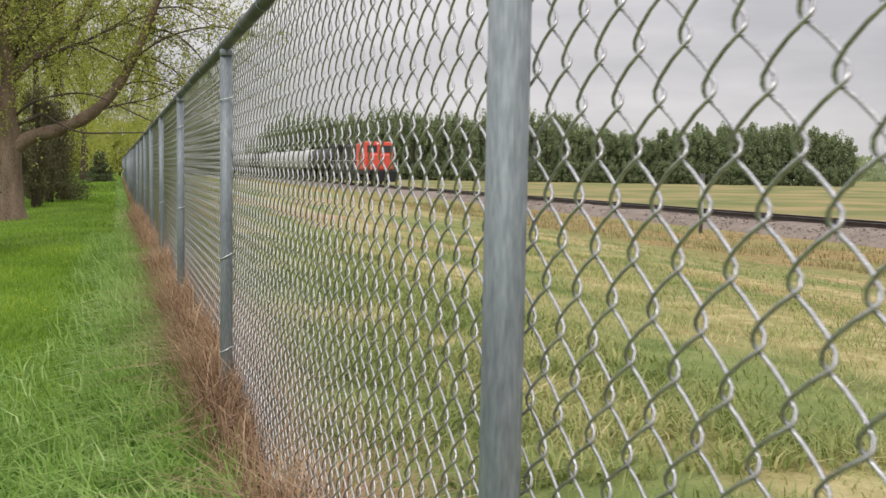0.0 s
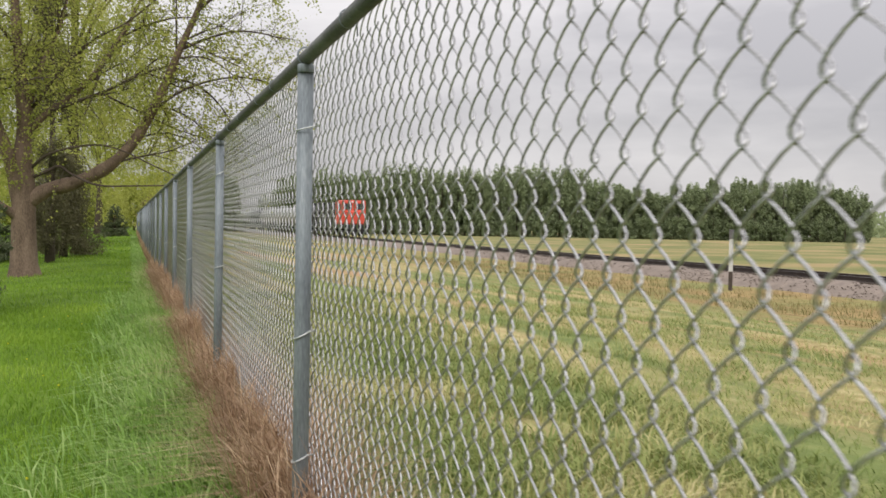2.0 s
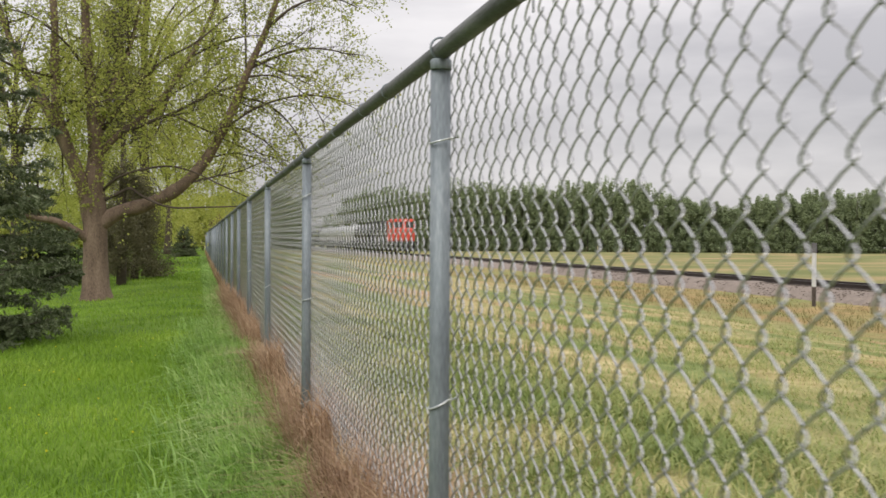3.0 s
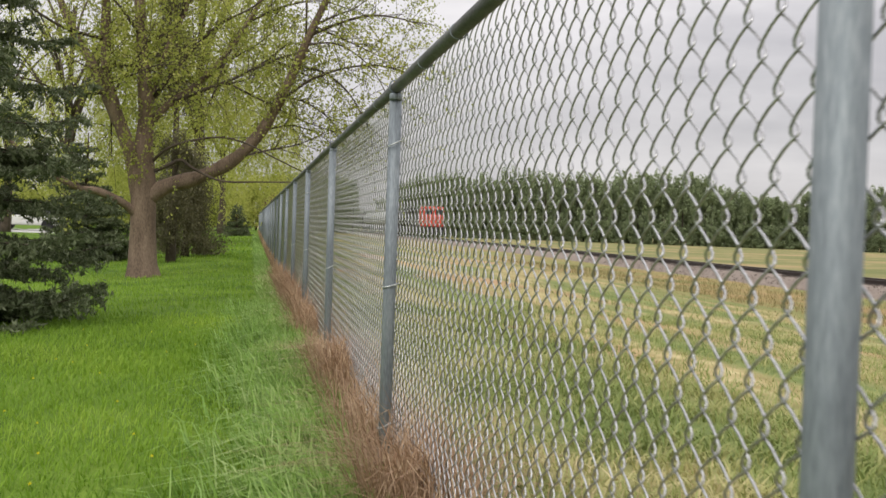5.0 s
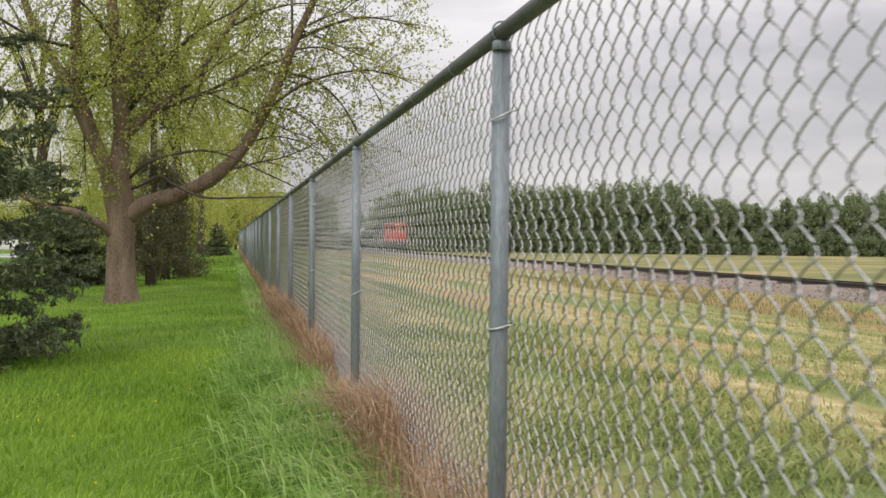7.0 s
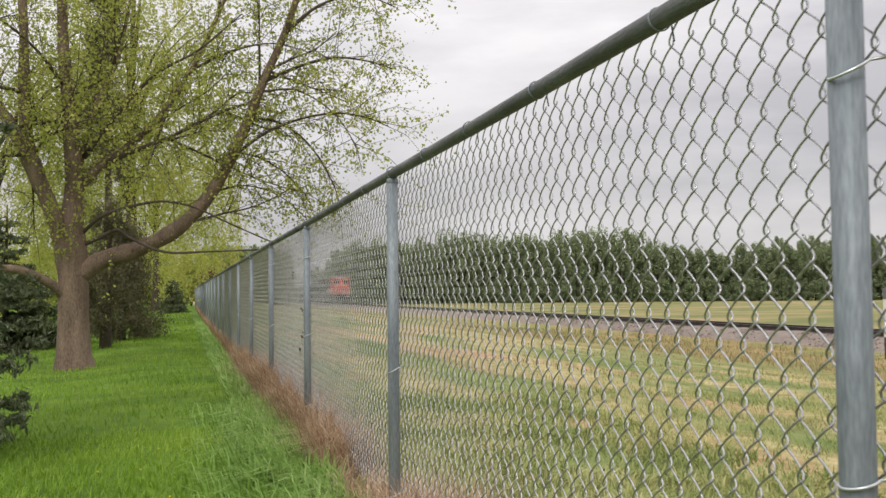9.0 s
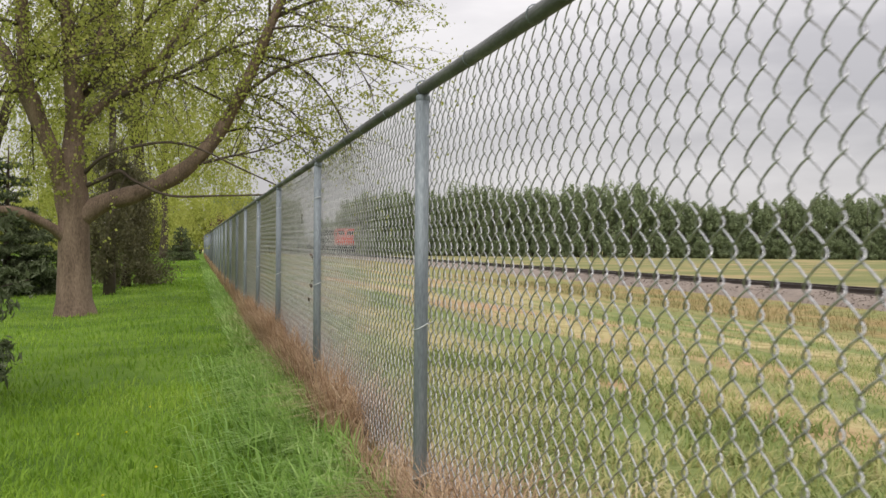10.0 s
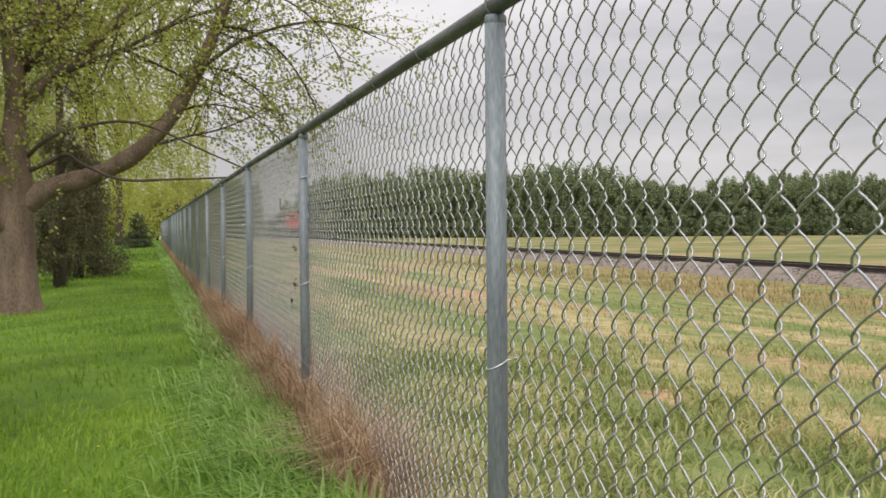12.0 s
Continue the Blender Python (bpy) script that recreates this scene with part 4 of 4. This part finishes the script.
def build_grass():
    rng = np.random.default_rng(71)
    near = scatter(120000, -4.2, -0.3, -0.5, 13, rng, 0.5)
    near = near[rng.uniform(0, 1, len(near)) < np.clip((near[:, 0] + 4.3) / 1.8, 0, 1) * np.clip((near[:, 1] + 0.6) / 1.5, 0, 1)]
    lawn = np.concatenate([blades(near, 0.07, 0.0065, 0.9, rng),
                           blades(scatter(40000, -6.5, -0.3, 9, 34, rng, 0.3), 0.07, 0.012, 0.6, rng),
                           blades(scatter(14000, -8, -0.4, 30, 75, rng), 0.09, 0.03, 0.6, rng),
                           blades(scatter(16000, -9, -0.3, -7, 11, rng), 0.065, 0.013, 0.9, rng)])
    rag = np.array([noise.noise(Vector((q[0] * 0.9, q[1] * 0.9, 7.7))) for q in lawn[:, 0]])
    fade = np.minimum(np.clip((lawn[:, 0, 0] + 9.2) / 1.5, 0, 1), np.clip((lawn[:, 0, 1] + 7.5) / 2, 0, 1))
    lawn = lawn[rng.uniform(0, 1, len(lawn)) < fade * (0.8 + 0.5 * rag)]
    tagged(new("lawn_grass", blades_mesh("lawn_grass", lawn, GRASS)), "short bright green lawn grass", "grass", kind="stuff")
    edge = clumped(scatter(80000, -0.8, -0.06, -1.5, 14, rng, 0.3), rng, 4.0, 0.08)
    edge = edge[rng.uniform(0, 1, len(edge)) < np.interp(edge[:, 0], [-0.8, -0.55, -0.35, -0.1], [0.02, 0.12, 0.8, 0.9])]
    far = scatter(6000, -0.42, -0.1, 12, 60, rng, 0.3)
    rough = clumped(scatter(34000, -1.6, -0.25, -1.0, 5.0, rng), rng, 2.6, 0.0)
    rough = rough[rng.uniform(0, 1, len(rough)) < np.interp(rough[:, 1], [2.0, 5.0], [1.0, 0.1]) * np.interp(rough[:, 0], [-1.6, -1.0], [0.1, 1.0])]
    tall = np.concatenate([blades(rough, 0.17, 0.008, 0.8, rng, (-0.3, -0.25), 1.8), blades(edge, 0.21, 0.0095, 0.75, rng, (-0.5, -0.15), 2.0), blades(far, 0.14, 0.02, 0.7, rng, (-0.35, 0.05))])
    tagged(new("tall_grass", blades_mesh("tall_grass", tall, TALL)), "taller unmown grass bending beside the fence", "grass", kind="stuff")
    dry = clumped(scatter(64000, -0.11, 0.16, -3.0, 20, rng, 0.25), rng, 1.9, 0.02)
    dry2 = scatter(8000, -0.05, 0.2, 18, 70, rng, 0.2)
    d = np.concatenate([blades(dry, 0.36 * (0.5 + 0.85 * np.abs(np.sin(dry[:, 1] * 2.3 + 2 * np.sin(dry[:, 1])))), 0.0045, 0.95, rng, (-0.02, -0.05), 1.9), blades(dry2, 0.3, 0.014, 0.6, rng)])
    tagged(new("dry_grass", blades_mesh("dry_grass", d, DRY)), "dead reddish brown grass tangled along the fence foot", "grass", kind="stuff")
    mead = blades(clumped(scatter(80000, 0.1, 7, -0.5, 16, rng, 0.2), rng, 0.8, 0.15), 0.075, 0.007, 1.5, rng)
    tufts = clumped(scatter(60000, 0.15, 11, -0.5, 24, rng, 0.3), rng, 2.3, -0.18)
    weeds = clumped(scatter(46000, 0.12, 2.6, 2.0, 15, rng, 0.15), rng, 1.6, 0.1)
    mead = np.concatenate([mead, blades(tufts, 0.11, 0.008, 1.4, rng), blades(weeds, 0.1, 0.013, 1.2, rng)])
    tagged(new("meadow_grass", blades_mesh("meadow_grass", mead, MEADOW)), "rough green and straw-coloured meadow grass", "grass", kind="stuff")
    bank = np.concatenate([blades(scatter(14000, 5, 21.4, 4, 55, rng, 0.3), 0.06, 0.014, 1.3, rng),
                           blades(clumped(scatter(16000, 13, 21.8, 8, 60, rng, 0.2), rng, 0.35, 0.0), 0.2, 0.022, 0.9, rng)])
    tagged(new("bank_grass", blades_mesh("bank_grass", bank, STRAW)), "faded straw-coloured grass towards the railway", "grass", kind="stuff")


build_grass()


def build_dandelion():
    flower = new("dandelion")
    tagged(flower, "yellow dandelion in the lawn", "flower", "dandelions in the lawn")
    part("stalk", joined_tubes("stalk", [tube([(0, 0, 0), (0.005, 0, 0.05), (0.008, 0, 0.1)], 0.002, 5)], TALL), TALL, flower)
    rng = np.random.default_rng(5)
    pet = []
    for i in range(46):
        a, el = i * 2.4, 0.2 + 1.1 * (i / 46)
        d = np.array([math.cos(a) * math.cos(el), math.sin(a) * math.cos(el), math.sin(el) * 0.7])
        s = np.array([-math.sin(a), math.cos(a), 0]) * 0.003
        c = np.array([0.008, 0, 0.1])
        e = c + d * 0.019
        pet += [c - s, c + s, e + s, e - s]
    part("flower_head", quads_mesh("flower_head", pet, PETAL), PETAL, flower, "yellow flower head")
    return flower


dandelion = build_dandelion()
rng_d = random.Random(9)
for i in range(60):
    x, y = rng_d.uniform(-2.9, -0.85), rng_d.uniform(3.0, 12)
    m = pose(x, y, float(ground_z(x, y)), rng_d.gauss(0, 8), rng_d.gauss(0, 8), rng_d.uniform(0, 360)) @ Matrix.Diagonal((0.62, 0.62, 0.8, 1))
    if i:
        copy_thing(dandelion, m)
    else:
        dandelion.matrix_basis = m


# ---- beyond the lawn and the fence end ----
def build_shrub(x, y, height, radius, seed, paint, label):
    rng = np.random.default_rng(seed)
    bush = new("shrub")
    bush.matrix_basis = pose(x, y, float(ground_z(x, y)) - 0.03)
    tagged(bush, label, "shrub")
    for i in range(7):
        a = i * 0.9
        e = (math.cos(a) * radius * 0.6, math.sin(a) * radius * 0.6, height * 0.8)
        part("stem", joined_tubes("stem", [limb_tube([(0, 0, -0.1), (e[0] * 0.4, e[1] * 0.4, height * 0.4), e], 0.03, 0.01, 3, 5)], DARKBARK), DARKBARK, bush)
    pts = []
    for _ in range(60):
        a, h = rng.uniform(0, 6.28), rng.uniform(0.1, 0.95)
        r = radius * rng.uniform(0.2, 1) * math.sqrt(max(0.1, 1 - (h - 0.45) ** 2 * 2.4))
        pts.append(np.array([math.cos(a) * r, math.sin(a) * r, height * h]) + rng.normal(size=(70, 3)) * 0.16 * radius)
    part("foliage", quads_mesh("foliage", leaf_cards(np.concatenate(pts), 0.12 * radius, rng, 0.2, 0.7), paint), paint, bush)


build_shrub(1.5, 80, 3.0, 1.2, 81, PURPLE, "reddish brown shrub behind the end of the fence")
for i in range(10):
    build_shrub(-24 + i * 2.65, 88 + 2.5 * math.sin(i * 2.1), 4.2 + 0.7 * math.sin(i * 1.7), 2.0, 90 + i, WILLOW, "yellow-green shrub in the hedge closing the lawn")


def build_car(x, y, turn):
    car = new("parked_car")
    car.matrix_basis = pose(x, y, float(ground_z(x, y)) + 0.012, 0, 0, turn)
    tagged(car, "white parked car on a pale paved lot beyond the trees", "car")
    bm = bmesh.new()
    box(bm, -0.88, 0.88, -2.2, 2.2, 0.3, 0.85, 0.12)
    part("body", bm, WHITE, car)
    bm = bmesh.new()
    got = bmesh.ops.create_cube(bm, size=1, matrix=Matrix.Translation((0, -0.15, 1.12)) @ Matrix.Diagonal((1.6, 2.5, 0.6, 1)))
    for v in got["verts"]:
        if v.co.z > 1.1:
            v.co.x *= 0.8
            v.co.y = -0.15 + (v.co.y + 0.15) * 0.65
    bmesh.ops.bevel(bm, geom=list(bm.edges), offset=0.06, segments=2, affect="EDGES")
    part("glasshouse", bm, GLASS, car, "dark windows")
    part("roof", boxed(-0.6, 0.6, -0.85, 0.55, 1.4, 1.46, 0.03), WHITE, car)
    tyre = bmesh.new()
    bmesh.ops.create_cone(tyre, cap_ends=True, segments=20, radius1=0.32, radius2=0.32, depth=0.2, matrix=Matrix.Rotation(radians(90), 4, "Y"))
    me = mesh_of("wheel", tyre, BLACK)
    for sx in (-0.8, 0.8):
        for sy in (-1.4, 1.4):
            part("wheel", me, BLACK, car).matrix_basis = pose(sx, sy, 0.32)


build_car(-12.9, 63, 80)
build_car(-18.2, 64, 80)
lot = new("paved_lot", raw_mesh("paved_lot", [(-40 + 6.2 * i, 58 + 9 * j, float(ground_z(-40 + 6.2 * i, 58 + 9 * j)) + 0.012) for j in range(2) for i in range(6)], [(i, i + 1, i + 7, i + 6) for i in range(5)], PAVING))
tagged(lot, "pale paved lot beyond the lawn", "pavement", kind="structure")


def build_house(x, y, turn):
    house = new("farm_building")
    house.matrix_basis = pose(x, y, float(ground_z(x, y)), 0, 0, turn)
    tagged(house, "low white farm building far beyond the field", "building")
    part("wall", boxed(-9, 9, -5, 5, -0.3, 3.2), WHITE, house)
    bm = bmesh.new()
    vs = [bm.verts.new(c) for c in ((-9.6, -5.6, 3.2), (9.6, -5.6, 3.2), (9.6, 5.6, 3.2), (-9.6, 5.6, 3.2), (-9.6, 0, 5.6), (9.6, 0, 5.6))]
    for q in ((0, 1, 5, 4), (2, 3, 4, 5), (0, 4, 3), (1, 2, 5), (3, 2, 1, 0)):
        bm.faces.new([vs[i] for i in q])
    part("roof", bm, ROOF, house, "pale grey metal roof")
    for i in (-6, -2, 2, 6):
        part("window", boxed(i - 0.6, i + 0.6, -5.06, -4.96, 1.2, 2.3), GLASS, house)


build_house(222, 290, -35)


# ---- dead leaves caught in the fence ----
def build_caught_leaf(y, z, seed):
    rng = np.random.default_rng(seed)
    leaf = new("dead_leaf")
    leaf.matrix_basis = pose(MESH_X - 0.006, y, z, 0, 0, 0)
    tagged(leaf, "dark curled dead leaf caught in the chain-link", "leaf", "leaves caught in the fence")
    part("blade", quads_mesh("blade", leaf_cards(rng.normal(0, 0.008, (5, 3)) * np.array([0.4, 1, 1]), 0.03, rng, 0.2, 0.7), DRYLEAF), DRYLEAF, leaf)
    part("stalk", joined_tubes("stalk", [tube([(0, 0, 0), (0, 0.01, -0.03), (0, 0.012, -0.05)], 0.0012, 4)], DARKBARK), DARKBARK, leaf)


for n_leaf, (y, z) in enumerate([(12.55, 0.82), (12.7, 0.62), (12.75, 0.42), (13.4, 0.9), (12.9, 0.3)]):
    build_caught_leaf(y, z, 300 + n_leaf)


def motions():
    """The train draws away along the track slowing a little."""
    times = [0.25 * k for k in range(49)]
    for thing, offset in TRAIN:
        walk(thing, [(t, pose(TRACK_X, 101.3 + 10.4 * t - 0.2 * t * t + offset, RAIL_TOP)) for t in times])


motions()
